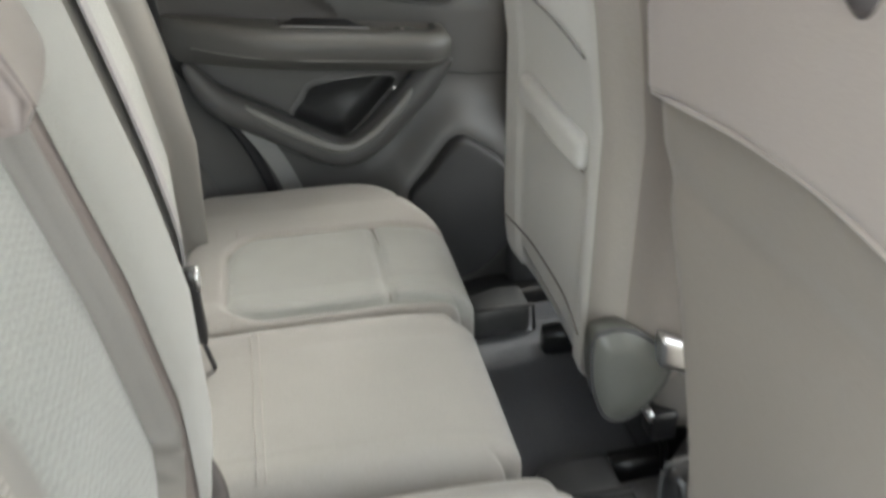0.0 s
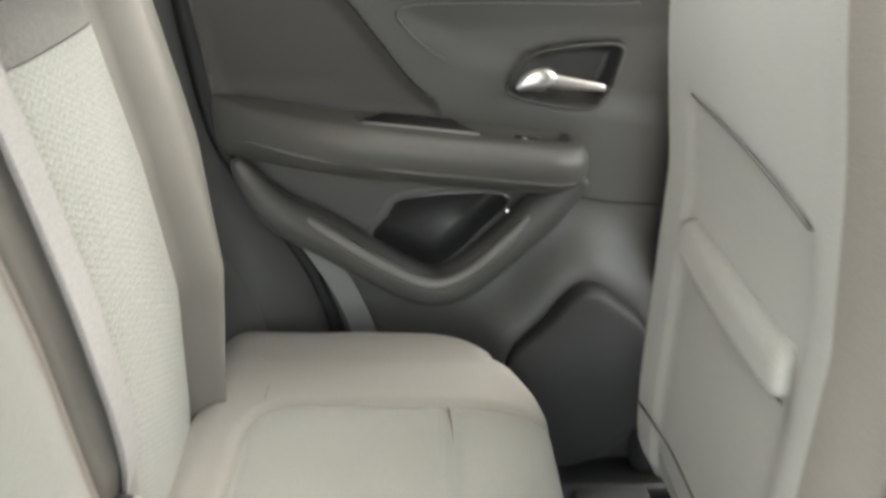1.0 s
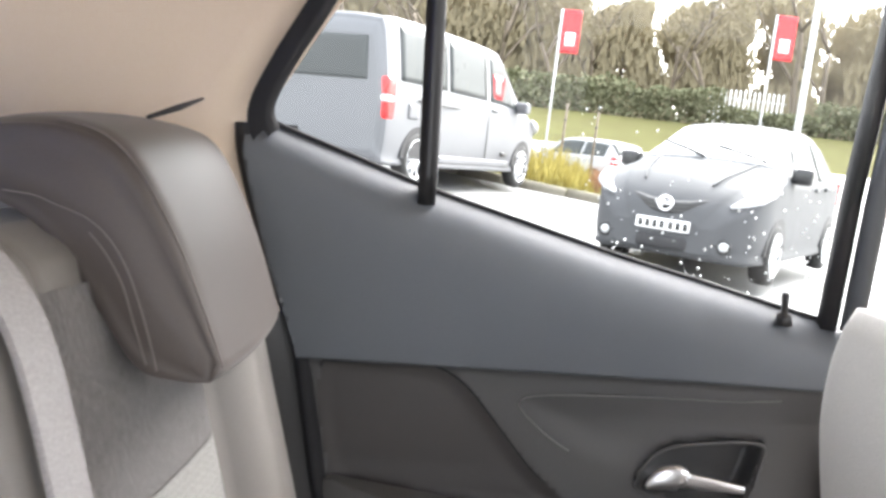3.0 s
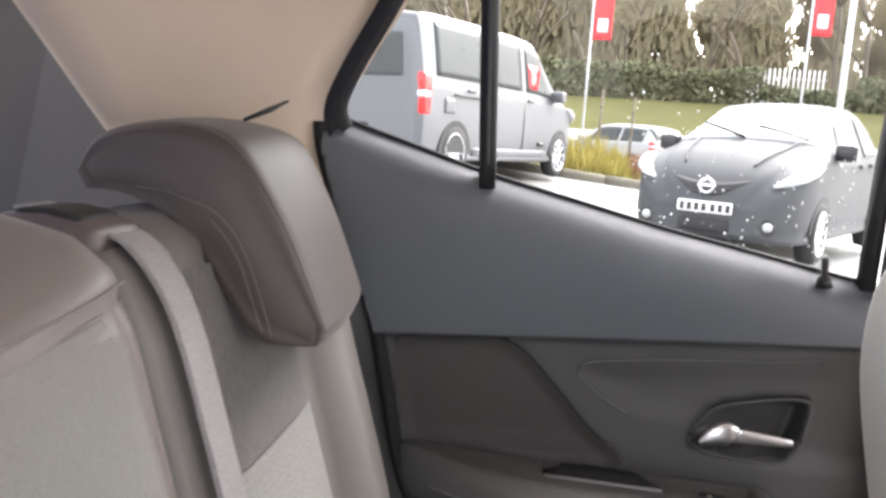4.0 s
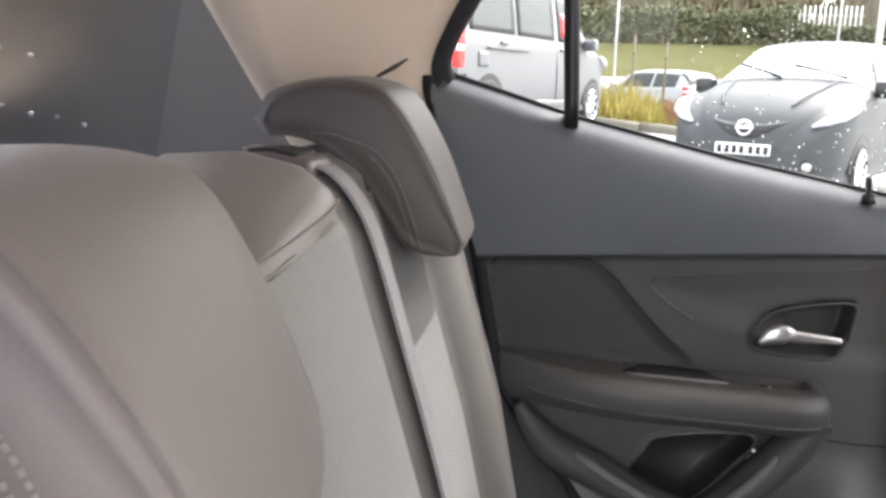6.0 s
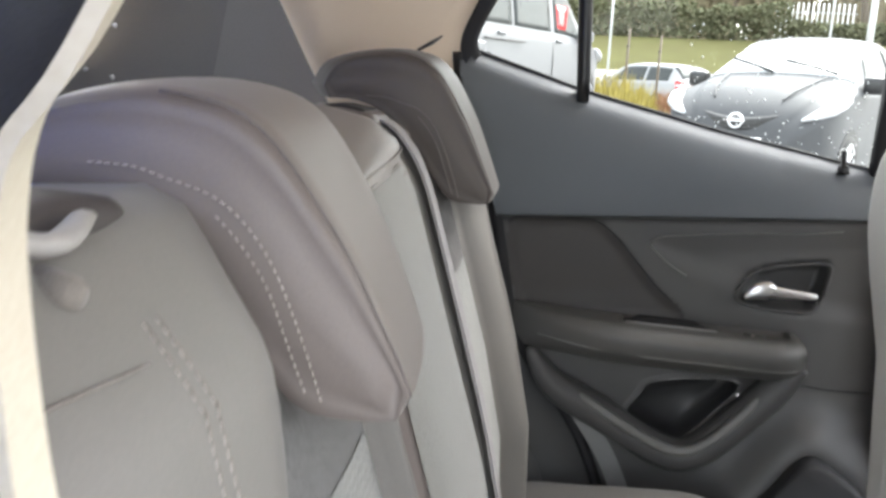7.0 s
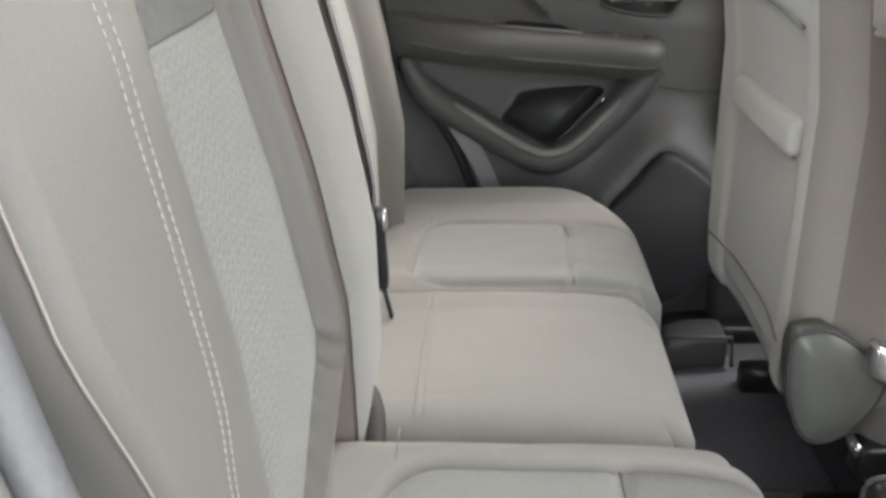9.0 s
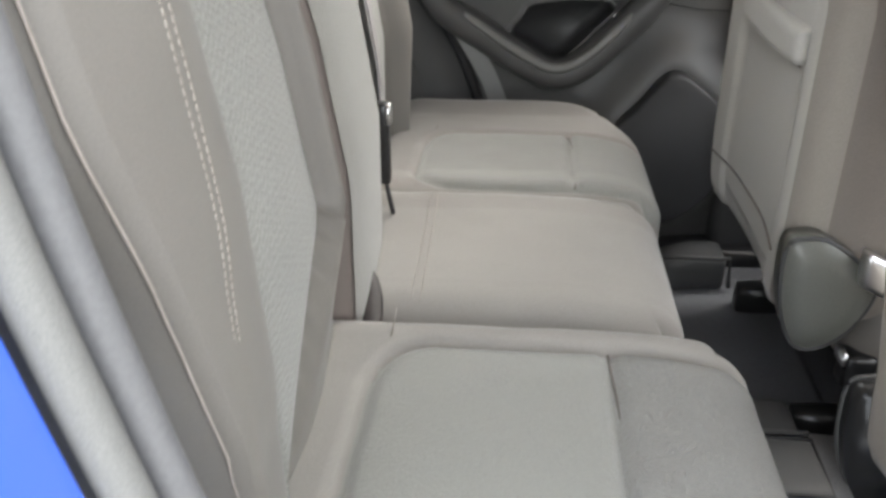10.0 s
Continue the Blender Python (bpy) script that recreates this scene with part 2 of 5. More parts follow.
def loft(loops, cap=True, closed=True):
    bm = bmesh.new()
    rows = [[bm.verts.new(p) for p in lp] for lp in loops]
    n = len(rows[0])
    for a, b in zip(rows, rows[1:]):
        for k in range(n if closed else n - 1):
            bm.faces.new([a[k], a[(k + 1) % n], b[(k + 1) % n], b[k]])
    if cap:
        bm.faces.new(rows[0])
        bm.faces.new(rows[-1])
    return bm


def dashes(points, dash=0.006, gap=0.003, r=0.0009):
    """Stitches along a line."""
    bm = bmesh.new()
    pts = [Vector(p) for p in points]
    acc, on, start = 0.0, True, pts[0]
    for a, b in zip(pts, pts[1:]):
        L = (b - a).length
        pos = 0.0
        while True:
            need = (dash if on else gap) - acc
            if pos + need > L:
                acc += L - pos
                break
            pos += need
            q = a.lerp(b, pos / L)
            if on and (q - start).length > 1e-5:
                tube([start, q], r, 5, bm=bm)
            start, on, acc = q, not on, 0.0
    return bm


def thicken(bm, depth):
    """Gives an open sheet a back and edges."""
    bmesh.ops.recalc_face_normals(bm, faces=bm.faces)
    bm.normal_update()
    verts, faces = bm.verts[:], bm.faces[:]
    rim = [e for e in bm.edges if len(e.link_faces) == 1]
    back = {v: bm.verts.new(v.co - v.normal * depth) for v in verts}
    for f in faces:
        bm.faces.new([back[v] for v in reversed(f.verts)])
    for e in rim:
        a, b = e.verts
        bm.faces.new([a, b, back[b], back[a]])


def lerp_table(table, t):
    if t <= table[0][0]:
        return table[0][1]
    for (a, u), (b, v) in zip(table, table[1:]):
        if t <= b:
            return u + (v - u) * (t - a) / (b - a)
    return table[-1][1]


def groove(d, w):
    return math.exp(-(d / w) ** 2)


# ---- the shell of the car ----
def door_y(x, z):
    return 0.72 + 0.14 * (x - 0.1) - 0.45 * max(0, 0.05 - x) * max(0, z - 0.95)


REAR_EDGE = [(0.35, -0.20), (0.59, -0.227), (0.711, -0.266), (0.783, -0.309), (0.857, -0.355), (0.923, -0.375), (1.03, -0.386), (1.103, -0.392), (1.2, -0.415), (1.31, -0.434), (1.355, -0.432), (1.40, -0.405), (1.466, -0.36)]
SILL = [(-0.5, 1.37), (-0.41, 1.339), (-0.252, 1.275), (-0.05, 1.208), (0.14, 1.153), (0.3, 1.11)]
FLOOR_Z = 0.30
FRONT_X = 0.203


def inside(poly, x, z):
    hit = False
    for (x0, z0), (x1, z1) in zip(poly, poly[1:] + poly[:1]):
        if (z0 > z) != (z1 > z) and x < (x1 - x0) * (z - z0) / (z1 - z0) + x0:
            hit = not hit
    return hit


def rim_distance(poly, x, z):
    best = 9.0
    for (x0, z0), (x1, z1) in zip(poly, poly[1:] + poly[:1]):
        dx, dz = x1 - x0, z1 - z0
        t = max(0, min(1, ((x - x0) * dx + (z - z0) * dz) / (dx * dx + dz * dz)))
        best = min(best, math.hypot(x - x0 - t * dx, z - z0 - t * dz))
    return best


def rounded(poly, n=5):
    return [(p.x, p.z) for p in smooth_line([(x, 0, z) for x, z in poly], n, closed=True)]


INSET = rounded([(-0.376, 1.072), (-0.306, 1.081), (-0.252, 1.076), (-0.214, 1.052), (-0.176, 1.004), (-0.136, 0.951), (-0.097, 0.913), (-0.12, 0.895), (-0.25, 0.905), (-0.36, 0.915)])
SWAGE = rounded([(-0.150, 1.036), (-0.08, 1.043), (0.08, 1.040), (0.24, 1.030), (0.24, 0.90), (0.12, 0.895), (0.02, 0.93), (-0.03, 0.957), (-0.082, 0.969), (-0.129, 1.002)])
BEZEL = rounded([(-0.013, 0.937), (0.001, 0.962), (0.021, 0.980), (0.063, 0.988), (0.128, 0.990), (0.135, 0.968), (0.110, 0.911), (0.050, 0.913), (0.004, 0.924)], 4)
HOLLOW = rounded([(-0.145, 0.792), (-0.165, 0.770), (-0.188, 0.738), (-0.15, 0.712), (-0.108, 0.690), (-0.075, 0.705), (-0.035, 0.745), (0.0, 0.785), (-0.05, 0.797)], 3)
SPEAKER = rounded([(0.0, 0.57), (0.045, 0.627), (0.082, 0.673), (0.108, 0.684), (0.138, 0.668), (0.19, 0.614), (0.20, 0.49), (0.10, 0.40), (0.0, 0.45)], 4)


def build_floor():
    def fn(p):
        tunnel = math.exp(-((p.y - 0.02) / 0.11) ** 4) * 0.08
        return Vector((p.x, p.y, p.z + (tunnel if p.z > FLOOR_Z - 0.02 else 0) + 0.003 * noise.noise(p * 30)))
    solo("floor", rbox((-0.6, -0.60, FLOOR_Z - 0.05), (1.4, 0.72, FLOOR_Z), 0.01, (60, 60, 2), fn), CARPET, (0, 0, FLOOR_Z - 0.05), label="black carpeted car floor behind the front seats", category="floor", kind="structure")
    solo("floor_mat", rbox((0.03, 0.16, FLOOR_Z + 0.003), (0.30, 0.60, FLOOR_Z + 0.012), 0.004, (14, 14, 2), lambda p: Vector((p.x, p.y, p.z + 0.004 * noise.noise(p * 14)))), CARPET, (0.16, 0.38, FLOOR_Z), label="black rear floor mat lying in the footwell", category="floor mat")
    pad = thing("tunnel_pad", (0.16, 0.01, FLOOR_Z + 0.08), label="grey-beige carpet pad on the floor tunnel", category="floor mat")
    part("carpet", rbox((0.10, -0.04, FLOOR_Z + 0.079), (0.215, 0.055, FLOOR_Z + 0.088), 0.004, (10, 10, 2), lambda p: Vector((p.x, p.y, p.z - 0.10 * max(0, abs(p.y - 0.02) - 0.05) + 0.002 * noise.noise(p * 20)))), TRIMGREY, pad)
    part("hem", tube([(0.10, -0.04, FLOOR_Z + 0.083), (0.215, -0.04, FLOOR_Z + 0.083), (0.215, 0.055, FLOOR_Z + 0.087), (0.10, 0.055, FLOOR_Z + 0.087)], 0.003, 6, closed=True), BLACK, pad)
    for y in (0.60, 0.13):
        e = thing("seat_rail_cover", (0.17, y, FLOOR_Z), label="black plastic end cover of a seat rail", category="rail cover", group="seat rail covers")
        part("cap", rbox((0.105, y - 0.05, FLOOR_Z + 0.01), (0.215, y + 0.03, FLOOR_Z + 0.075), 0.012, (8, 8, 5), lambda p: Vector((p.x, p.y, p.z - 0.25 * max(0, 0.16 - p.x)))), TRIMGREY, e)
        part("lip", tube([(0.10, y - 0.05, FLOOR_Z + 0.078), (0.218, y - 0.052, FLOOR_Z + 0.078), (0.222, y - 0.052, FLOOR_Z + 0.02)], 0.004, 6), TRIMGREY, e)
    c = thing("centre_console", (0.5, 0.02, FLOOR_Z), label="grey plastic centre console end between the front seats", category="console")
    part("housing", rbox((0.26, -0.02, FLOOR_Z), (1.1, 0.10, 0.50), 0.03, (14, 8, 8), lambda p: Vector((p.x + 0.4 * max(0, p.z - 0.36) , p.y, p.z))), TRIMGREY, c)
    b = thing("seat_belt_buckle", (0.29, 0.13, 0.34), label="black front seat belt buckle beside the console", category="belt buckle")
    part("stalk", tube([(0.30, 0.125, 0.34), (0.29, 0.125, 0.40), (0.275, 0.122, 0.44)], 0.012, 8, flat=0.5), BLACKGLOSS, b)
    part("head", rbox((0.255, 0.10, 0.43), (0.295, 0.14, 0.48), 0.008, (5, 5, 6)), BLACKGLOSS, b)
    part("slot", rbox((0.25, 0.105, 0.465), (0.258, 0.135, 0.482), 0.002, (2, 2, 2)), CHROME, b, "chrome slot")


def on_door(x, z, off=0.0):
    return Vector((x, door_y(x, z) - off, z))


def build_door():
    d = thing("door_1", (0, 0.70, 0.45), label="closed rear car door with charcoal panel and chrome handle", category="door", kind="structure")
    nx, nz = 150, 150
    x0, x1 = -0.46, FRONT_X + 0.03

    def relief(x, z):
        """How far the panel stands proud of the door's face towards the cabin."""
        d = max(0.0, lerp_table(SILL, x) - z)
        r = 0.036 * (1 - math.exp(-d / 0.022)) - 0.006
        crease = 1.092 - 0.045 * (x + 0.375)
        k = max(0.0, min(1.0, (crease - z) / 0.013))
        k = k * k * (3 - 2 * k)
        r = r * (1 - k) - 0.010 * k
        if inside(INSET, x, z):
            r -= 0.006 * min(1, rim_distance(INSET, x, z) / 0.014)
        if inside(SWAGE, x, z):
            r -= 0.009 * min(1, rim_distance(SWAGE, x, z) / 0.030)
        if inside(BEZEL, x, z):
            r -= 0.030 * min(1, rim_distance(BEZEL, x, z) / 0.010)
        # the lower part swells round the speaker
        k = rim_distance(SPEAKER, x, z)
        r += 0.055 * (1 if inside(SPEAKER, x, z) else math.exp(-(k / 0.05) ** 2))
        return r

    bm = bmesh.new()
    rows = []
    for j in range(nz + 1):
        row = []
        for i in range(nx + 1):
            x = x0 + (x1 - x0) * i / nx
            top = lerp_table(SILL, x)
            crest = 1.092 - 0.045 * (x + 0.375)
            if j <= 96:
                z = 0.27 + (crest - 0.012 - 0.27) * j / 96
            elif j <= 102:
                z = crest - 0.012 + 0.014 * (j - 96) / 6
            else:
                z = crest + 0.002 + (top - crest - 0.002) * (j - 102) / (nz - 102)
            edge = lerp_table(REAR_EDGE, z)
            xx = max(x, edge)
            row.append(bm.verts.new((xx, door_y(xx, z) - relief(xx, z), z)))
        rows.append(row)
    for j in range(nz):
        for i in range(nx):
            vs = [rows[j][i], rows[j][i + 1], rows[j + 1][i + 1], rows[j + 1][i]]
            xs = [v.co.x for v in vs]
            mid = sum((v.co for v in vs), Vector()) / 4
            hole = inside(HOLLOW, mid.x, mid.z) or rim_distance(HOLLOW, mid.x, mid.z) < 0.003
            if max(xs) - min(xs) > 1e-5 and not hole:
                f = bm.faces.new(vs)
                c = f.calc_center_median()
                f.material_index = 1 if j < 100 and not inside(BEZEL, c.x, c.z) else 0
                if inside(INSET, c.x, c.z):
                    f.material_index = 3
                if inside(BEZEL, c.x, c.z):
                    f.material_index = 2
    bmesh.ops.remove_doubles(bm, verts=bm.verts, dist=1e-5)
    panel = part("door_panel", bm, (DOORPLASTIC, DOORSOFT, RECESS, INSETVINYL), d)
    for poly, nm in ((INSET[:31], "inset_seam"), (SWAGE[41:] + SWAGE[:13], "swage_line")):
        line = [on_door(x, z, relief(x, z) + 0.0015) for x, z in poly if x < FRONT_X + 0.02 and z > 0.93]
        part(nm, tube(line, 0.0011, 5), PIPLIP if nm == "swage_line" else BLACK, panel)
    hc = Vector((sum(x for x, z in HOLLOW) / len(HOLLOW), 0, sum(z for x, z in HOLLOW) / len(HOLLOW)))

    def hollow_ring(grow, off):
        out = []
        for x, z in HOLLOW:
            dx, dz = x - hc.x, z - hc.z
            k = 1 + grow / math.hypot(dx, dz)
            x, z = hc.x + dx * k, hc.z + dz * k
            out.append(on_door(x, z, relief(x, z) + off))
        return out
    part("pocket_lip_ring", loft([hollow_ring(0.011, -0.001), hollow_ring(0.008, 0.0008), hollow_ring(0.001, 0.0008), hollow_ring(-0.001, 0.0)], cap=False), DOORSOFT, d)
    lining = loft([hollow_ring(-0.001, 0.001), hollow_ring(-0.004, -0.030), hollow_ring(-0.012, -0.058)], cap=False)
    lining.verts.ensure_lookup_table()
    lining.faces.new(lining.verts[-len(HOLLOW):])
    # lining darker than the panel: shade inside the pocket put into colour
    part("pocket_lining", lining, RECESS, d, "storage pocket lining darkened for the shade inside")
    # the shut edge of the door, pale metal under the rear corner
    lo = [(-0.300, 0.775), (-0.268, 0.722), (-0.235, 0.66), (-0.215, 0.60), (-0.205, 0.52)]
    hi = [(-0.245, 0.735), (-0.216, 0.692), (-0.190, 0.63), (-0.175, 0.575), (-0.165, 0.50)]
    bm = loft([smooth_line([on_door(x, z, 0.010) for x, z in q], 4) for q in (lo, [((a + c) / 2, (b + e) / 2) for (a, b), (c, e) in zip(lo, hi)], hi)], cap=False, closed=False)
    part("shut_face", bm, LINER, d, "pale grey door shut face")

    # window surround: broad black rubber at the rear, divider, front post
    rear_in = [on_door(-0.404, 1.336), on_door(-0.408, 1.357), on_door(-0.388, 1.396), on_door(-0.352, 1.452), on_door(-0.295, 1.55)]
    rear_out = [on_door(-0.430, 1.305, 0.004), on_door(-0.433, 1.352, 0.004), on_door(-0.411, 1.399, 0.004), on_door(-0.372, 1.461, 0.004), on_door(-0.314, 1.556, 0.004)]
    A, B = smooth_line(rear_in, 6), smooth_line(rear_out, 6)
    bm = loft([A, [p * 0.75 + q * 0.25 + Vector((0, -0.012, 0)) for p, q in zip(A, B)], [p * 0.55 + q * 0.45 + Vector((0, -0.004, 0)) for p, q in zip(A, B)], [p * 0.25 + q * 0.75 + Vector((0, -0.014, 0)) for p, q in zip(A, B)], B], cap=False, closed=False)
    part("window_seal", bm, BLACK, d, "broad black rubber window surround")
    part("divider_bar", rbox((-0.268, 0.607, 1.26), (-0.247, 0.627, 1.56), 0.005, (2, 2, 6), lambda p: Vector((p.x + (p.z - 1.27) * 0.03, p.y - 0.1 * (p.z - 1.26), p.z))), BLACKGLOSS, d, "black quarter-window divider bar")
    post = [Vector((0.193, 0.735, 1.132)), Vector((0.208, 0.735, 1.285)), Vector((0.232, 0.735, 1.465)), Vector((0.24, 0.735, 1.56))]
    part("front_window_channel", tube(post, 0.012, 8), BLACK, d, "black window channel")
    part("front_frame", tube([p + Vector((0.024, -0.010, 0)) for p in post], 0.013, 8), DOORPLASTIC, d)
    sill = smooth_line([on_door(x, lerp_table(SILL, x) + 0.002, -0.006) for x in (-0.41, -0.33, -0.252, -0.15, -0.05, 0.05, 0.14, 0.19)], 5)
    part("sill_strip", tube(sill, 0.0026, 6), BLACK, d, "black waist seal under the glass")
    for nm, xa, xb in (("window_pane", -0.252, 0.215), ("quarter_pane", -0.42, -0.262)):
        bm = bmesh.new()
        cols = []
        for i in range(9):
            x = xa + (xb - xa) * i / 8
            zb = lerp_table(SILL, x) - 0.02
            cols.append([bm.verts.new((x, door_y(x, zb) + 0.008 - 0.12 * (z - zb), z)) for z in (zb, zb + 0.12, 1.56)])
        for a, b in zip(cols, cols[1:]):
            for k in range(2):
                bm.faces.new([a[k], b[k], b[k + 1], a[k + 1]])
        g = part(nm, bm, GLASS, d, "clear side glass with rain drops")
        g.visible_shadow = False
    # rain on the pane
    drops = bmesh.new()
    rng = random.Random(4)
    for _ in range(170):
        x = rng.uniform(-0.10, 0.19)
        zb = lerp_table(SILL, x)
        z = zb + rng.random() ** 1.7 * 0.16
        r = rng.uniform(0.0006, 0.0018)
        y = door_y(x, zb - 0.02) + 0.009 - 0.12 * (z - zb + 0.02)
        bmesh.ops.create_icosphere(drops, subdivisions=1, radius=r, matrix=Matrix.Translation((x, y, z)) @ Matrix.Diagonal((1, 0.4, 1.2, 1)))
    part("rain_drops", drops, GLASSDROP, d, "clear rain drops")
    part("lock_pin", tube([(0.139, 0.710, 1.138), (0.139, 0.710, 1.150), (0.139, 0.710, 1.152), (0.139, 0.710, 1.172), (0.139, 0.710, 1.175)], [0.010, 0.008, 0.004, 0.0045, 0.003], 12), BLACKGLOSS, d, "black lock pin")

    # padded armrest with pull trough
    bm = rbox((-0.378, 0.0, 0.868), (0.09, 0.10, 0.940), 0.018, (80, 24, 28))
    for v in bm.verts:
        reach = 0.05 + 0.95 * math.sin(min(1, max(0, (v.co.x + 0.385) / 0.22)) * math.pi / 2)
        yy = door_y(v.co.x, 0.9) - (0.10 - v.co.y) * reach
        q = v.co.y / 0.10
        t = (v.co.x + 0.37) / 0.46
        z = v.co.z - 0.062 * t
        front = max(0, (v.co.x - 0.03) / 0.06)
        yy += 0.03 * front * front * (1 - q)
        yy += (0.034 * max(0, min(1, (0.897 - v.co.z) / 0.026)) - 0.007 * math.sin(math.pi * max(0, min(1, (v.co.z - 0.897) / 0.043)))) * (1 - q) * reach
        if v.co.z > 0.915 and -0.195 < v.co.x < 0.062 and 0.40 < q < 0.88:
            z -= 0.014
        v.co = Vector((v.co.x, yy + 0.004, z))
    armrest = part("armrest", bm, ARMREST, d, "dark taupe padded armrest")

    def arm_pt(x, h, off=0.0):
        reach = 0.05 + 0.95 * math.sin(min(1, max(0, (x + 0.385) / 0.22)) * math.pi / 2)
        return Vector((x, door_y(x, 0.9) - 0.1 * reach + 0.004 + 0.03 * max(0, (x - 0.03) / 0.06) ** 2 - off, h - 0.062 * (x + 0.37) / 0.46))
    part("armrest_seam", tube(smooth_line([arm_pt(x, 0.8975, 0.0008) for x in (-0.33, -0.25, -0.15, -0.05, 0.03, 0.07)], 5), 0.0016, 6), PIPLIP, armrest)
    part("pull_trough", rbox((-0.200, 0, 0), (-0.050, 1, 1), 0.1, (10, 3, 2), lambda p: Vector((p.x, door_y(p.x, 0.9) - 0.050 + 0.026 * p.y + 0.006 * p.z, 0.9265 - 0.062 * (p.x + 0.37) / 0.46 + p.z * (0.003 + 0.016 * p.y)))), BLACK, armrest, "dark pull trough")
    part("trough_rim", tube([Vector((x, door_y(x, 0.9) - 0.058, 0.940 - 0.062 * (x + 0.37) / 0.46)) for x in (-0.19, -0.15, -0.1, -0.05)], 0.0028, 6), LINER, armrest)
    part("window_switch", rbox((-0.005, 0.655, 0.876), (0.03, 0.672, 0.888), 0.003, (4, 4, 3), lambda p: Vector((p.x, p.y, p.z - 0.14 * (p.x - 0.01)))), BLACKGLOSS, armrest, "black window switch")
    part("switch_mark", rbox((0.004, 0.653, 0.887), (0.010, 0.657, 0.890), 0.001, (2, 2, 2)), STITCH, armrest)

    # moulded V-shaped band below the armrest, round the storage pocket
    band = [(-0.345, 0.60, 0.868), (-0.305, 0.618, 0.800), (-0.232, 0.640, 0.745), (-0.150, 0.650, 0.690), (-0.103, 0.655, 0.672), (-0.058, 0.658, 0.688), (0.000, 0.662, 0.740), (0.050, 0.662, 0.792), (0.082, 0.660, 0.835)]
    line = smooth_line(band, 8)
    loops = []
    m = len(line) - 1
    for i, p in enumerate(line):
        dd = line[min(m, i + 1)] - line[max(0, i - 1)]
        nrm = Vector((dd.z, 0, -dd.x)).normalized()
        w = 0.028 - 0.010 * (1 - min(1, (m - i) / 10)) - 0.022 * (1 - min(1, i / 14)) ** 2
        loops.append([p + nrm * math.cos(2 * math.pi * k / 16) * w + Vector((0, math.sin(2 * math.pi * k / 16) * (0.030 - 0.024 * (1 - min(1, i / 14)) ** 2) + 0.022, 0)) for k in range(16)])
    part("pocket_band", loft(loops), DOORSOFT, d, "dark moulded pocket surround")
    run = line[8:-8]
    ease = [math.sin(math.pi / 2 * min(1, 4.0 * min(q, len(run) - 1 - q) / len(run))) for q in range(len(run))]
    lip = [p + Vector((0, -0.008 + 0.026 * (1 - k), 0.018)) for p, k in zip(run, ease)]
    part("pocket_lip", tube(lip, [0.004 + 0.005 * k for k in ease], 10), PIPLIP, d, "satin pocket lip")

    # speaker cover
    ring = [Vector((x, 0, z)) for x, z in SPEAKER]
    bm = loft([[Vector((p.x, 0.670, p.z)) for p in ring], [Vector((p.x, 0.633, p.z)) for p in ring], [Vector((0.1 + (p.x - 0.1) * 0.95, 0.627, 0.56 + (p.z - 0.56) * 0.95)) for p in ring]])
    part("speaker_cover", bm, SPEAKERCLOTH, d, "dark speaker cover")
    part("panel_joint", tube([on_door(0.08, 0.79, 0.002), on_door(0.14, 0.778, 0.002), on_door(0.205, 0.772, 0.002)], 0.0012, 5), BLACK, d)

    # inner handle in its recess
    loop = [on_door(x, z, -0.008) for x, z in BEZEL]
    part("handle_bezel", tube(loop, 0.0024, 8, closed=True), DOORSOFT, d, "dark handle surround")
    # fan-shaped root that narrows into a tapering bar
    hp = [(-0.001, 0.938, 0.003), (0.010, 0.945, 0.010), (0.022, 0.950, 0.0145), (0.034, 0.951, 0.0155), (0.041, 0.950, 0.0125), (0.046, 0.948, 0.0098), (0.058, 0.946, 0.0090), (0.085, 0.942, 0.0072), (0.110, 0.938, 0.0052), (0.114, 0.9375, 0.0025)]
    line = smooth_line([(x, z, r) for x, z, r in hp], 4)
    lever = [on_door(p.x, p.y, 0.005) for p in line]
    h = part("handle_lever", tube(lever, [p.z for p in line], 16, up=(0, 1, 0), flat=0.5), CHROME, d, "satin chrome pull lever")
    part("lever_fold", tube([on_door(0.040, 0.940, 0.0105), on_door(0.046, 0.946, 0.0108), on_door(0.043, 0.957, 0.0098)], [0.001, 0.0022, 0.001], 6), CHROME, h)
    # rubber seal round the rear edge, broad and black
    zs = (0.30, 0.5, 0.6, 0.7, 0.78, 0.86, 0.92, 1.0, 1.1, 1.2, 1.3, 1.34)
    e0 = smooth_line([(lerp_table(REAR_EDGE, z) + 0.006, door_y(lerp_table(REAR_EDGE, z), z) - 0.002 - 0.008 * (z > 1.08), z) for z in zs], 5)
    e1 = smooth_line([(lerp_table(REAR_EDGE, z) - 0.004, door_y(lerp_table(REAR_EDGE, z), z) - 0.013, z) for z in zs], 5)
    e2 = smooth_line([(lerp_table(REAR_EDGE, z) - 0.013, door_y(lerp_table(REAR_EDGE, z), z) - 0.006, z) for z in zs], 5)
    part("rear_edge_seal", loft([e0, [(a + b) / 2 + Vector((0.001, -0.003, 0)) for a, b in zip(e0, e1)], e1, [(a + b) / 2 + Vector((-0.002, -0.003, 0)) for a, b in zip(e1, e2)], e2], cap=False, closed=False), BLACK, d, "black rubber door seal")
    # black sheet behind the seal, in place of the gap's shade
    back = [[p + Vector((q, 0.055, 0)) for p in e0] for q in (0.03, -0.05)]
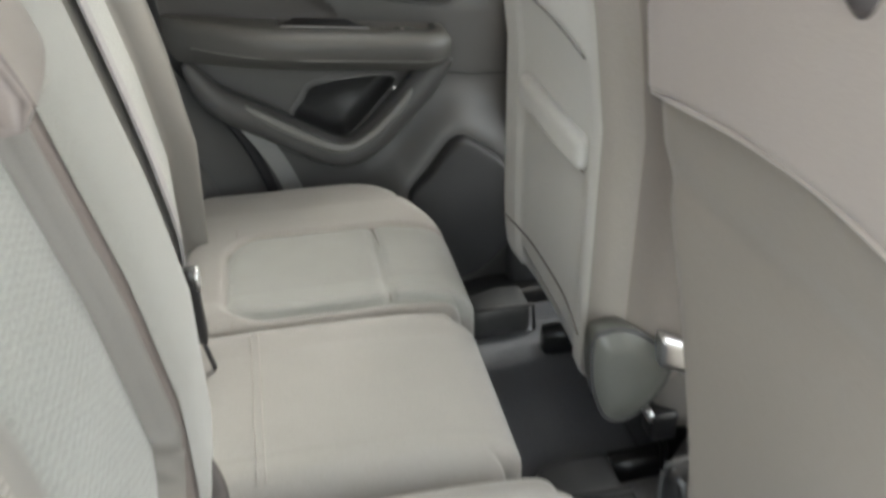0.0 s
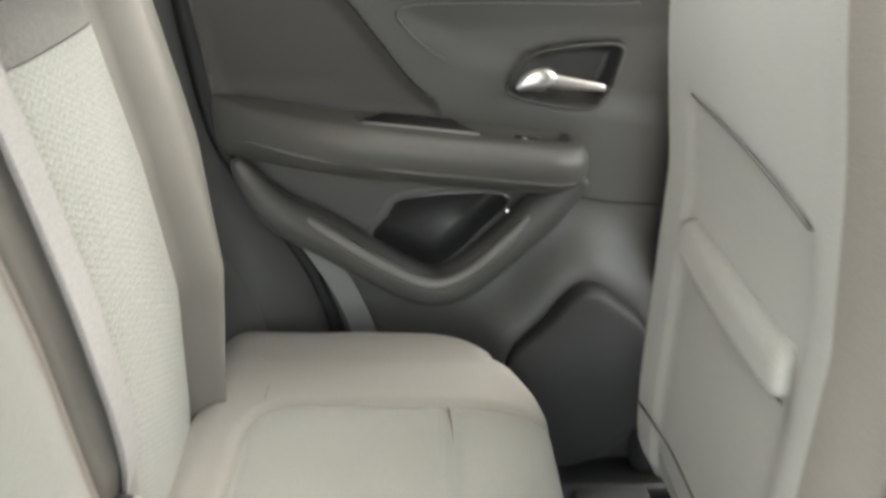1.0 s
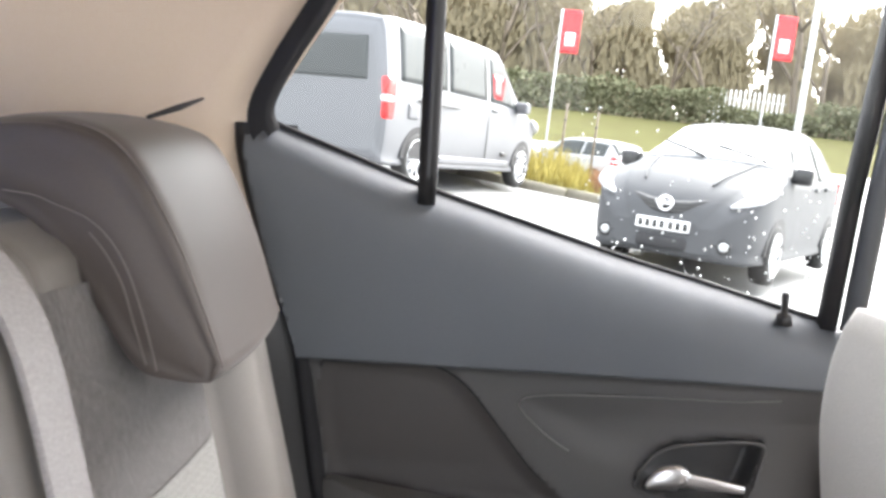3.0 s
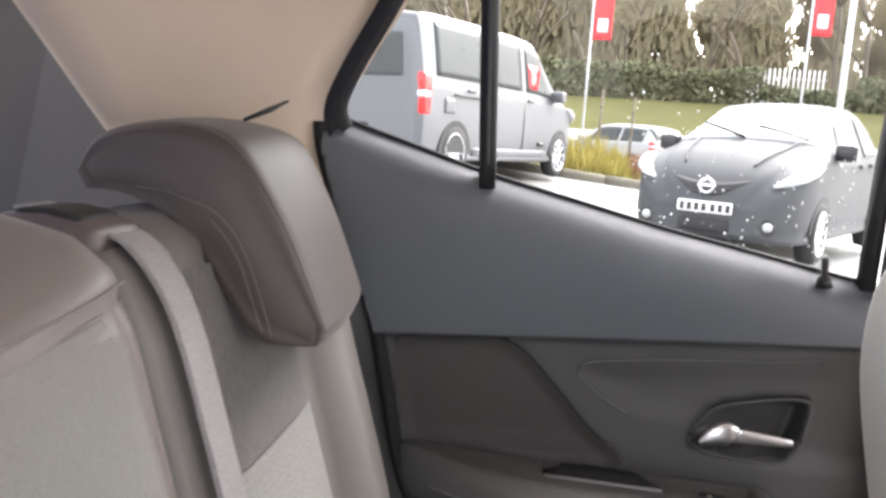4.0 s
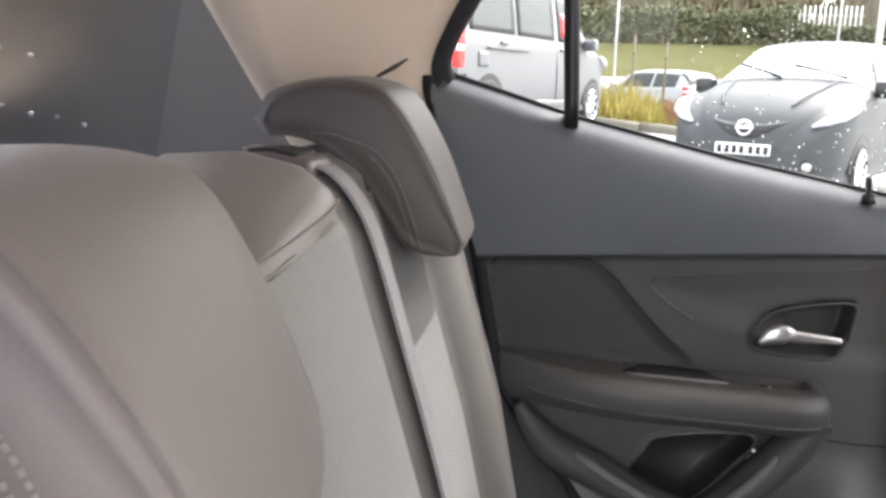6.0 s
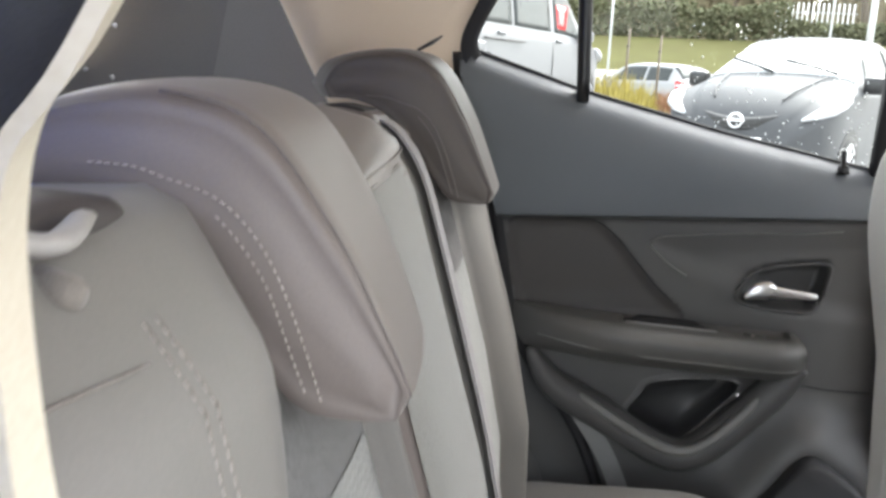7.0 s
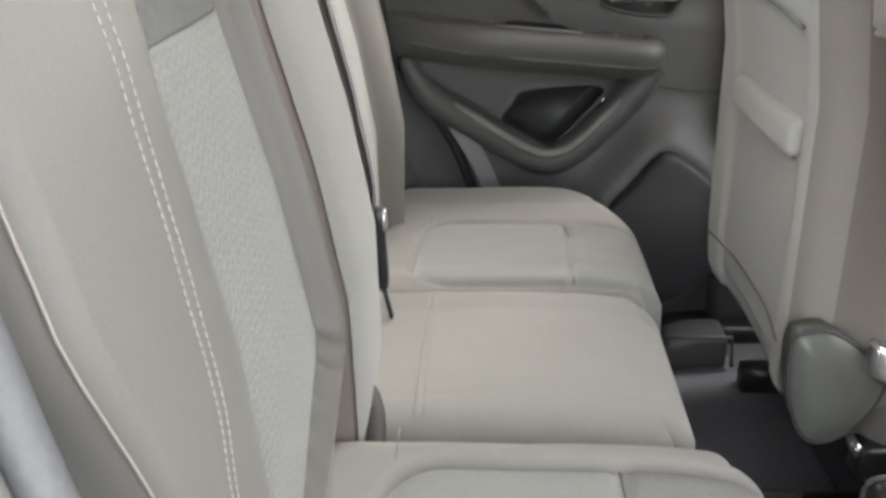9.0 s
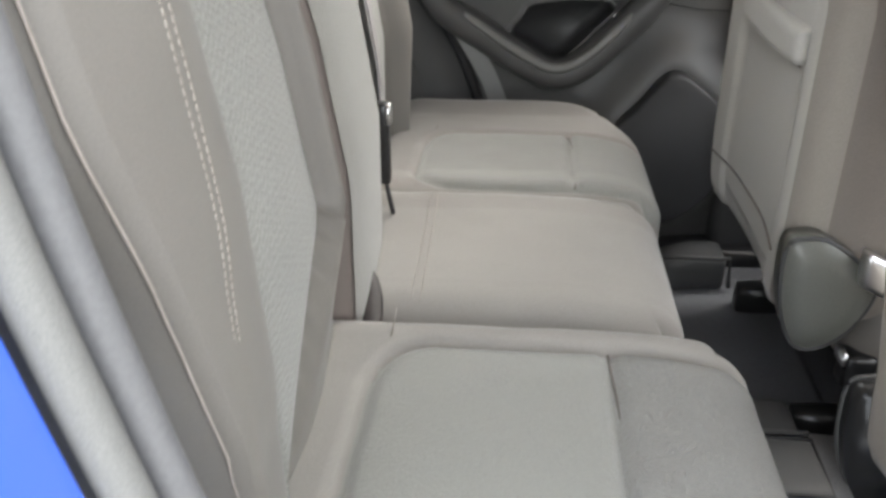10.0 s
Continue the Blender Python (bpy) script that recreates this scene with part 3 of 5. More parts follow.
    part("shut_gap_shade", loft([back[0], back[1], [p + Vector((-0.03, 0.0, 0)) for p in e2]], cap=False, closed=False), BLACK, d, "black sheet standing for the shade in the shut gap")
    return d


def strip(name, a, b, material, parent, thick=0.012, label="", smooth=True):
    """A band between two lines of equal count."""
    bm = loft([a, b], cap=False, closed=False)
    thicken(bm, thick)
    return part(name, bm, material, parent, label, smooth)


def build_shell():
    def roof(p):
        k = abs(p.y - 0.04) / 0.62
        return Vector((p.x, p.y, p.z - 0.05 * k ** 4 - 0.10 * max(0, -0.2 - p.x) ** 1.3))
    solo("ceiling", rbox((-0.74, -0.58, 1.575), (1.15, 0.66, 1.61), 0.015, (40, 30, 2), roof), HEADLINER, (0, 0, 1.58), label="beige fabric headliner of the car", category="ceiling", kind="structure")
    # rear pillar, beige, sweeping up into the roof
    c = thing("trim", (-0.55, 0.56, 1.2), label="beige rear pillar trim beside the door", category="trim", kind="structure")
    zf = (1.14, 1.2, 1.26, 1.31, 1.355, 1.40, 1.466)
    front = [(lerp_table(REAR_EDGE, z) - 0.013, door_y(lerp_table(REAR_EDGE, z), z) - 0.010, z) for z in zf] + [(-0.315, 0.54, 1.54), (-0.25, 0.50, 1.60)]
    front2 = [(x - 0.022, y - 0.030, z) for x, y, z in front]
    mid = [(x - 0.05, y - 0.050, z) for x, y, z in front[:-2]] + [(-0.37, 0.45, 1.54), (-0.32, 0.38, 1.60)]
    rear = [(-0.61, y, z) for y, z in ((0.66, 1.14), (0.59, 1.2), (0.515, 1.26), (0.448, 1.31), (0.393, 1.355), (0.340, 1.40), (0.26, 1.466), (0.17, 1.54), (0.09, 1.60))]
    A, F, B, C = [smooth_line(q, 4) for q in (front, front2, mid, rear)]
    loops = [[p + Vector((0.03, 0.03, 0)) for p in A], A, [(a + f) / 2 + Vector((0.004, -0.006, 0)) for a, f in zip(A, F)], F, B] + [[b * (1 - t) + q * t for b, q in zip(B, C)] for t in (0.2, 0.4, 0.6, 0.8, 1.0)]
    loops.append([p + Vector((-0.02, 0.02, 0)) for p in C])
    part("pillar_cover", loft(loops, cap=False, closed=False), HEADLINER, c)
    part("hook_slot", tube([(-0.462, 0.405, 1.338), (-0.452, 0.44, 1.348), (-0.444, 0.472, 1.358)], [0.003, 0.0045, 0.002], 6, flat=0.6), BLACK, c, "dark hook slot")
    part("quarter_panel", rbox((-0.98, 0.665, 0.28), (-0.54, 0.72, 1.62), 0.02, (6, 3, 8)), REARDARK, c, "dark load bay side trim")
    t = thing("tailgate", (-0.95, 0, 0.6), label="closed dark tailgate with tinted rear glass", category="tailgate", kind="structure")
    gate = lambda p: Vector((p.x + 0.30 * (p.z - 1.2), p.y, p.z))
    part("lower_panel", rbox((-0.95, -0.68, 0.30), (-0.90, 0.76, 1.12), 0.01, (3, 20, 12), gate), REARDARK, t, "dark tailgate lining")
    bm = loft([[gate(Vector((-0.92, -0.68 + 0.072 * k, z))) for k in range(21)] for z in (1.115, 1.25, 1.39, 1.53, 1.67)], cap=False, closed=False)
    pane = part("tailgate_glass", bm, TINTED, t, "dark tinted rear glass")
    pane.visible_shadow = False
    rng = random.Random(9)
    for k in range(9):
        y, z = rng.uniform(-0.1, 0.5), rng.uniform(1.28, 1.5)
        part("water_spot", tube([(-0.900 + 0.30 * (z - 1.2), y, z), (-0.897 + 0.30 * (z - 1.2), y, z + 0.002)], [0.004, 0.002], 8), SEALGREY, t)
    # lower side trim between the seat and the door
    k = thing("wall_left", (-0.4, 0.62, 0.5), label="grey moulded side trim between rear seat and door", category="side trim", kind="structure")
    zs = (0.40, 0.5, 0.6, 0.7, 0.8, 0.9, 1.0, 1.1, 1.2)
    a = smooth_line([(lerp_table(REAR_EDGE, z) - 0.012, door_y(lerp_table(REAR_EDGE, z), z) - 0.006, z) for z in zs], 3)
    b = smooth_line([(lerp_table(REAR_EDGE, z) - 0.085, door_y(lerp_table(REAR_EDGE, z), z) - 0.045, z) for z in zs], 3)
    b2 = smooth_line([(lerp_table(REAR_EDGE, z) - 0.100, door_y(lerp_table(REAR_EDGE, z), z) - 0.040, z) for z in zs], 3)
    e = smooth_line([(-0.60, 0.60, z) for z in zs], 3)
    part("side_panel", loft([a, [(p + q) / 2 + Vector((0.006, -0.008, 0)) for p, q in zip(a, b)], b], cap=False, closed=False), TRIMGREY, k)
    part("inner_panel", loft([b, b2, e], cap=False, closed=False), DOORSOFT, k)
    w = thing("wall_north", (0, 0.76, 0.3), label="painted outer body side beside the door", category="wall", kind="structure")
    part("pillar_foot", rbox((0.215, 0.70, 0.28), (0.33, 0.80, 1.0), 0.02, (4, 4, 8)), TRIMGREY, w)
    part("front_pillar", rbox((0.262, 0.66, 1.0), (0.33, 0.76, 1.62), 0.02, (4, 4, 12), lambda p: Vector((p.x + 0.08 * (p.z - 1.1), p.y - 0.08 * max(0, p.z - 1.1), p.z))), CREAM, w, "cream centre pillar")
    part("rocker", rbox((-0.5, 0.66, 0.2), (1.4, 0.76, 0.33), 0.02, (10, 4, 4)), BLACKGLOSS, w)
    part("front_door", rbox((0.25, 0.745, 0.3), (1.3, 0.79, 1.08), 0.02, (10, 3, 8)), DOORPLASTIC, w)
    part("roof_rail", rbox((-0.80, 0.50, 1.53), (1.2, 0.64, 1.60), 0.03, (12, 5, 5)), HEADLINER, w)
    f = thing("bulkhead", (1.3, 0, 0.3), label="dark dashboard and bulkhead in front", category="dashboard", kind="structure")
    # unseen front door and pillars, added to cut the light from the front
    part("near_front_door", rbox((0.30, -0.72, 0.28), (1.4, -0.66, 1.10), 0.02, (10, 3, 8)), DOORPLASTIC, f, "unseen closed front door, added to hold back light")
    part("near_pillar", rbox((0.24, -0.70, 0.28), (0.34, -0.62, 1.62), 0.02, (4, 4, 12), lambda p: Vector((p.x + 0.08 * max(0, p.z - 1.1), p.y + 0.08 * max(0, p.z - 1.1), p.z))), CREAM, f, "cream centre pillar")
    for y in (-0.64, 0.68):
        part("windscreen_pillar", tube([(1.55, y, 1.0), (1.10, y * 0.94, 1.60)], 0.045, 8), CREAM, f, "unseen cream windscreen pillar, added to hold back light")
    part("scuttle", rbox((1.35, -0.72, 0.3), (1.65, 0.78, 1.08), 0.03, (4, 8, 4)), BLACKGLOSS, f)
    part("dashboard", rbox((1.1, -0.62, 0.3), (1.4, 0.72, 1.05), 0.06, (8, 20, 10)), DOORPLASTIC, f)


BACK = [(0.55, -0.352), (0.66, -0.345), (0.80, -0.342), (0.93, -0.360), (1.06, -0.388), (1.20, -0.418), (1.24, -0.430), (1.262, -0.455), (1.277, -0.50)]


def backrest_x(z, y):
    return lerp_table(BACK, z) - 0.06 * y


def build_backrest(bench, name, y0, y1, ins, label, z_top, z_line, crest, outer):
    """A rear seat back: upholstered body, cloth insert in two tones, raised bolsters. outer: +1 or -1, the side of the tapered edge."""
    i0, i1 = ins

    def left(z):
        """The outer border of the cloth; near the top the bolster closes in over it."""
        return i0 if outer > 0 else i0 + 0.055 * max(0, min(1, (z - 1.07) / 0.10)) ** 1.4

    def foot(z):
        return max(0, min(1, (0.79 - z) / 0.115)) if outer < 0 else 0.0

    def right(z):
        """The inner border of the cloth; at the foot it runs across to a point."""
        return i1 - 0.20 * foot(z)

    def swell(y, z):
        low = 1.0 if outer > 0 else 0.40 + 0.60 * max(0, min(1, (z - 0.78) / 0.30))
        for e, s, edge in ((left(z), -1, y0), (right(z), 1, y1)):
            d = (y - e) * s
            if d > 0:
                width = abs(edge - e)
                h = crest * low if s == outer else crest * (0.5 - 0.3 * foot(z))
                u = min(1, d / width)
                return h * (math.sin(min(1, u / 0.45) * math.pi / 2) - 0.35 * max(0, (u - 0.45) / 0.55) ** 2) * min(1, (z_top - z) / 0.10 + 0.35)
        return 0.0

    def taper(y, z):
        """The outer edge runs inwards towards the cushion."""
        if outer == 0:
            return y
        e = i1 if outer > 0 else i0
        if (y - e) * outer > 0:
            p = e + outer * (0.080 if outer < 0 else 0.006)
            if (y - p) * outer > 0:
                return p + (y - p) * (1 - 0.95 * min(1, max(0, ((0.99 if outer < 0 else 0.95) - z) / 0.30)) ** (1.0 if outer < 0 else 1.2))
        return y

    def front(y, z):
        g = 0.007 * (groove(y - left(z), 0.005) + groove(y - right(z), 0.005))
        return backrest_x(z, y) + swell(y, z) - g + 0.0022 * noise.noise(Vector((3.0, y * 9, z * 7))) + 0.0006 * noise.noise(Vector((1.0, y * 40, z * 30)))
    bm = rbox((0, y0, 0.58), (1, y1, z_top), 0.035, (10, 56, 50))
    for v in bm.verts:
        d, y, z = v.co
        v.co = Vector((front(y, z) * d + (-0.54 - 0.05 * y) * (1 - d), taper(y, z), z))
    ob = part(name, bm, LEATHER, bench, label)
    for nm, za, zb, m in (("lower_insert", 0.62, z_line, CLOTH_LIGHT), ("upper_insert", z_line + 0.0015, z_top - 0.04, CLOTH_DARK)):
        bm = bmesh.new()
        rows = []
        for j in range(25):
            z = za + (zb - za) * j / 24
            rows.append([bm.verts.new((backrest_x(z, y) + 0.007 * math.sin(math.pi * i / 16) ** 0.4 - 0.002, y, z)) for i, y in enumerate([left(z) + 0.001 + (right(z) - left(z) - 0.002) * q / 16 for q in range(17)])])
        for j in range(24):
            for i in range(16):
                bm.faces.new([rows[j][i], rows[j][i + 1], rows[j + 1][i + 1], rows[j + 1][i]])
        part(nm, bm, m, ob, "light woven cloth" if "low" in nm else "dark woven cloth")
    if outer < 0:
        # double row of stitches down the outer bolster, and piping on its edge
        run = [(0.85, -0.496), (0.90, -0.484), (0.95, -0.473), (1.0, -0.468), (1.1, -0.465), (1.21, -0.450), (1.24, -0.446)]
        for off in (0.003, 0.0112):
            line = [Vector((front(lerp_table(run, z) + off, z) + 0.0004, taper(lerp_table(run, z) + off, z), z)) for z in [1.235 - 0.01 * q for q in range(38)]]
            part("stitching", dashes(line[2:], 0.0029, 0.0019, 0.00030), STITCH, ob, "cream stitching")
            part("stitch_seam", tube([p - Vector((0.0006, -0.002, 0)) for p in line[2:]], 0.0006, 5), SEATSIDE, ob)
        part("shoulder_seam", tube([Vector((front(y, 1.205) + 0.0006, taper(y, 1.205), 1.205 - 0.05 * (y + 0.46))) for y in [-0.458 - 0.006 * q for q in range(14)]], 0.0008, 5), SEATSIDE, ob)
        line = [Vector((front(y0 + 0.02, z) - 0.012, taper(y0, z), z)) for z in [1.18 - 0.02 * q for q in range(25)]]
        part("piping", tube(line, 0.0007, 6), SEATUPPER, ob)
    return ob


def build_centre_back(bench):
    y0, y1 = -0.136, 0.108

    def fall(y, z):
        return z - 0.062 * max(0, min(1, (y1 - 0.03 - y) / (y1 - y0))) * max(0, (z - 1.13) / 0.147)

    def seam_z(y):
        """The seam under the top pad rises towards the near seat."""
        return 1.222 + 0.022 * max(0, min(1, (y1 - 0.03 - y) / (y1 - y0)))

    def front(y, z):
        u = (y - (y0 + y1) / 2) / ((y1 - y0) / 2)
        return backrest_x(z, y) + 0.030 - 0.012 * abs(u) ** 4 - 0.006 * groove(z - seam_z(y), 0.005) - 0.004 * (groove(y + 0.075, 0.004) + groove(y - 0.085, 0.004)) * (1 if z < seam_z(y) else 0)
    bm = rbox((0, y0, 0.58), (1, y1, 1.277), 0.03, (10, 44, 60))
    for v in bm.verts:
        d, y, z = v.co
        v.co = Vector((front(y, z) * d + (-0.55 - 0.05 * y) * (1 - d), y, fall(y, z)))
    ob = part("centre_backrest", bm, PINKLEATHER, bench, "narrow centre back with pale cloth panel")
    bm = bmesh.new()
    rows = []
    for j in range(31):
        line = []
        for i in range(11):
            y = -0.124 + 0.207 * i / 10
            z = 0.62 + (seam_z(y) - 0.6215) * j / 30
            line.append(bm.verts.new((front(y, z) + 0.0015 + 0.002 * math.sin(math.pi * i / 10) ** 0.4, y, fall(y, z))))
        rows.append(line)
    for j in range(30):
        for i in range(10):
            bm.faces.new([rows[j][i], rows[j][i + 1], rows[j + 1][i + 1], rows[j + 1][i]])
    part("cloth_panel", bm, SEATCLOTH, ob, "pale plain cloth panel")
    for dz in (0.0, 0.012):
        part("top_seam", tube([Vector((front(y, seam_z(y) + dz) + 0.0015, y, fall(y, seam_z(y) + dz))) for y in [y0 + 0.02 + 0.22 * q / 10 for q in range(11)]], 0.0008, 5), SEATSIDE, ob)
    g = thing("belt_guide", (-0.49, 0.15, 1.25), label="brown plastic seat belt outlet on top of the seat back", category="belt guide")
    part("housing", rbox((-0.515, 0.118, 1.246), (-0.442, 0.182, 1.274), 0.010, (10, 10, 5), lambda p: Vector((p.x, p.y, p.z - 0.25 * max(0, p.x + 0.48)))), GUIDE, g)
    part("slot", rbox((-0.500, 0.125, 1.270), (-0.455, 0.172, 1.2765), 0.002, (6, 6, 2), lambda p: Vector((p.x, p.y, p.z - 0.25 * max(0, p.x + 0.48)))), BLACK, g, "dark belt slot")
    return ob


OUTER = [(-0.587, 1.302), (-0.562, 1.328), (-0.505, 1.339), (-0.445, 1.336), (-0.408, 1.315), (-0.376, 1.255), (-0.357, 1.200), (-0.345, 1.160)]
INNER = [(-0.578, 1.288), (-0.530, 1.284), (-0.480, 1.268), (-0.446, 1.240), (-0.424, 1.200), (-0.400, 1.160), (-0.370, 1.151), (-0.350, 1.151)]


def headrest(name, yc, label, dx=0.0, dz=0.0, thread=None, drop=0.0, skew=0.0):
    """A saddle-shaped head restraint draped over the seat back: broad behind, narrower at its front edge."""
    top = smooth_line([(x, 0, z) for x, z in OUTER], 5)
    low = smooth_line([(x, 0, z) for x, z in INNER], 5)
    n = len(top) - 1

    def ring(g):
        """The side profile, shrunk by g towards its own middle line."""
        up, dn = [], []
        for k in range(n + 1):
            t = 0.5 + (k / n - 0.5) * (1 - 0.30 * (1 - g))
            f = t * n
            i = min(n - 1, int(f))
            o, q = top[i].lerp(top[i + 1], f - i), low[i].lerp(low[i + 1], f - i)
            m = (o + q) / 2
            up.append(m + (o - m) * g)
            dn.append(m + (q - m) * g)
        return up + dn[::-1]

    def place(p, u, out=0.0, sink=drop):
        back = max(0, min(1, (-0.346 - p.x) / 0.14))
        rear = max(0, (-0.45 - p.x) / 0.13)
        hw = 0.098 + 0.026 * (1 - (1 - back) ** 2)
        return Vector((p.x + dx - (0.012 + skew) * (u + 1) - skew * max(0, u) ** 2 - 0.006 * u * u + 0.045 * u * u * rear, yc + u * hw + math.copysign(out, u), p.z + dz - 0.008 * u * u * back - 1.2 * skew * max(0, (u + 0.2) / 1.2) ** 2 * back - sink * max(0, min(1, (p.z - 1.18) / 0.15))))
    ends = [(1.0, 0.88, -0.004), (1.0, 0.72, 0.001), (1.0, 0.5, 0.004), (1.0, 0.25, 0.006), (1.0, 0.06, 0.0065)]
    us = [math.sin(math.radians(-90 + 180 * j / 34)) for j in range(35)]
    loops = [[place(p, -u, o) for p in ring(g)] for u, g, o in reversed(ends)]
    loops += [[place(p, u * 0.955) for p in ring(1 - 0.10 * max(0, (abs(u) - 0.88) / 0.12) ** 2)] for u in us]
    loops += [[place(p, u, o) for p in ring(g)] for u, g, o in ends]
    ob = thing(name, (-0.45 + dx, yc, 1.15 + dz), label=label, category="headrest", group="rear headrests")
    # far pad darker, near pad lighter: how light falls is put into the colour
    part("pad", loft(loops), PINKLEATHER if thread is STITCH else SHADELEATHER, ob)
    rows = [[(-0.505, 1.2905), (-0.470, 1.287), (-0.4375, 1.2755), (-0.4224, 1.266), (-0.4105, 1.2514), (-0.4014, 1.2324), (-0.3938, 1.2076), (-0.3868, 1.1788), (-0.3836, 1.163)],
            [(-0.4267, 1.261), (-0.416, 1.2462), (-0.4055, 1.2244), (-0.398, 1.1963), (-0.3905, 1.168)]]
    for row in rows:
        line = [place(p, -1, 0.0074, 0.0) for p in smooth_line([(x, 0, z) for x, z in row], 6)]
        part("stitching", dashes(line, 0.0026, 0.0018, 0.00036) if thread is STITCH else tube(line, 0.0007, 5), thread, ob, "cream stitching" if thread is STITCH else "")
    part("edge_seam", tube([place(p, -0.955, 0.0005) for p in ring(0.985)[14:n + 1]], 0.0008, 5), SEAMDARK, ob)
    return ob


def cushion(bench, name, x0, x1, y0, y1, z_top, ins, label, plan_r=0.1, outer=1, side=0.0):
    cx, cy = (x0 + x1) / 2, (y0 + y1) / 2

    def border(x, y, r=0.055):
        """Signed distance to the insert's rounded outline, open towards the front edge."""
        a0, a1, b0, b1 = ins
        far_end = x1 + 0.2
        qx = abs(x - (a0 + far_end) / 2) - ((far_end - a0) / 2 - r)
        qy = abs(y - (b0 + b1) / 2) - ((b1 - b0) / 2 - r)
        return math.hypot(max(qx, 0), max(qy, 0)) + min(max(qx, qy), 0) - r

    def top(x, y):
        u = (y - cy) / ((y1 - y0) / 2)
        h = 0.014 * max(0, abs(u) - 0.60) / 0.40 - 0.004 * (1 - u * u)
        h -= 0.022 * max(0, (x - (x1 - 0.12)) / 0.12) ** 2
        h -= side * max(0, (-u - 0.55) / 0.45) ** 1.6
        if ins:
            a1 = ins[1]
            e = border(x, y)
            g = groove(e, 0.006) + (groove(x - a1, 0.006) if e < 0 else 0)
            h -= 0.009 * min(1, g)
            if e < 0:
                h += 0.006 * (1 - math.exp(e / 0.03)) * (1 if x < a1 else 1.3)
        return h

    def fn(p):
        x, y, z = p
        for s, r in ((1, plan_r if outer > 0 else 0.05), (-1, plan_r if outer < 0 else 0.05)):
            ey = y1 if s > 0 else y0
            dx, dy = x - (x1 - r), (y - (ey - s * r)) * s
            if dx > 0 and dy > 0:
                k = max(dx, dy) / max(1e-6, math.hypot(dx, dy))
                x, y = x1 - r + dx * k, ey - s * r + s * dy * k
        lift = max(0, min(1, (z - (z_top - 0.06)) / 0.06))
        return Vector((x, y, z + top(x, y) * lift + (0.0010 * noise.noise(Vector((x * 25, y * 25, z * 25))) + 0.0028 * noise.noise(Vector((x * 8, y * 8, 3.0)))) * lift))
    bm = rbox((x0, y0, z_top - 0.19), (x1, y1, z_top), 0.045, (90, 90, 12), fn)
    if ins:
        a0, a1, b0, b1 = ins
        for f in bm.faces:
            c = f.calc_center_median()
            if c.z > z_top - 0.05 and border(c.x, c.y) < 0:
                f.material_index = 2 if outer < 0 and c.x > a1 else 1
    ob = part(name, bm, (CUSHION, CUSHIONTOP, KNIT), bench, label)
    if ins:
        part("front_seam", tube(smooth_line([(a1 + 0.006 * math.sin(3 * t), b0 + (b1 - b0) * t, z_top + top(a1, b0 + (b1 - b0) * t) + 0.002) for t in (0.0, 0.25, 0.5, 0.75, 1.0)], 5), 0.0013, 6), SEAMDARK, ob)
        for s in ((b0, -1), (b1, 1)):
            part("corner_stitch", tube([(a0 + 0.012, s[0] + s[1] * q, z_top + top(a0 + 0.012, s[0] + s[1] * q) + 0.0015) for q in (0.004, 0.02, 0.04)], 0.0006, 5), SEATSIDE, ob)
    return ob, top


def build_rear_seats():
    bench = thing("rear_bench_seat", (-0.2, 0.0, 0.46), label="greige rear bench seat with cloth inserts and cream stitching", category="car seat")
    build_backrest(bench, "backrest", 0.114, 0.540, (0.215, 0.432), "", 1.262, 1.062, 0.040, 1)
    build_backrest(bench, "backrest", -0.530, -0.141, (-0.368, -0.160), "", 1.250, 1.059, 0.050, -1)
    build_centre_back(bench)
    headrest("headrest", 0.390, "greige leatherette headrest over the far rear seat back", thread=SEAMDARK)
    headrest("headrest", -0.212, "greige leatherette headrest with cream double stitching", dx=0.045, dz=-0.022, thread=STITCH, drop=0.018, skew=0.009)
    cushion(bench, "cushion", -0.38, 0.03, 0.19, 0.605, 0.65, (-0.305, -0.088, 0.215, 0.440), "pale cloth seat cushion", 0.15)
    cushion(bench, "cushion", -0.38, 0.055, -0.60, -0.118, 0.662, (-0.285, -0.078, -0.54, -0.172), "pale cloth seat cushion", 0.15, outer=-1)
    c, top = cushion(bench, "centre_cushion", -0.38, 0.012, -0.114, 0.186, 0.664, None, "flat centre cushion", 0.04, side=0.03)
    # solid dark tube imitates the shade in the gap between cushion and back
    part("crevice_shade", tube(smooth_line([(-0.318, -0.045, 0.676), (-0.307, -0.075, 0.660), (-0.303, -0.100, 0.648), (-0.300, -0.118, 0.642)], 3), [0.004, 0.006, 0.009, 0.010, 0.011, 0.011, 0.011, 0.010, 0.010, 0.009], 8, flat=0.7), BROWNDARK, bench, "dark tube standing for the shaded gap beside the centre cushion")
    for dx in (0.0, 0.009):
        line = [(-0.268 + dx - 0.02 * (y - 0.04), y, 0.6642 + top(-0.268, y)) for y in [-0.085 + 0.02 * q for q in range(13)]]
        part("stitching", tube(line, 0.0006, 5), SEAMPALE, c)


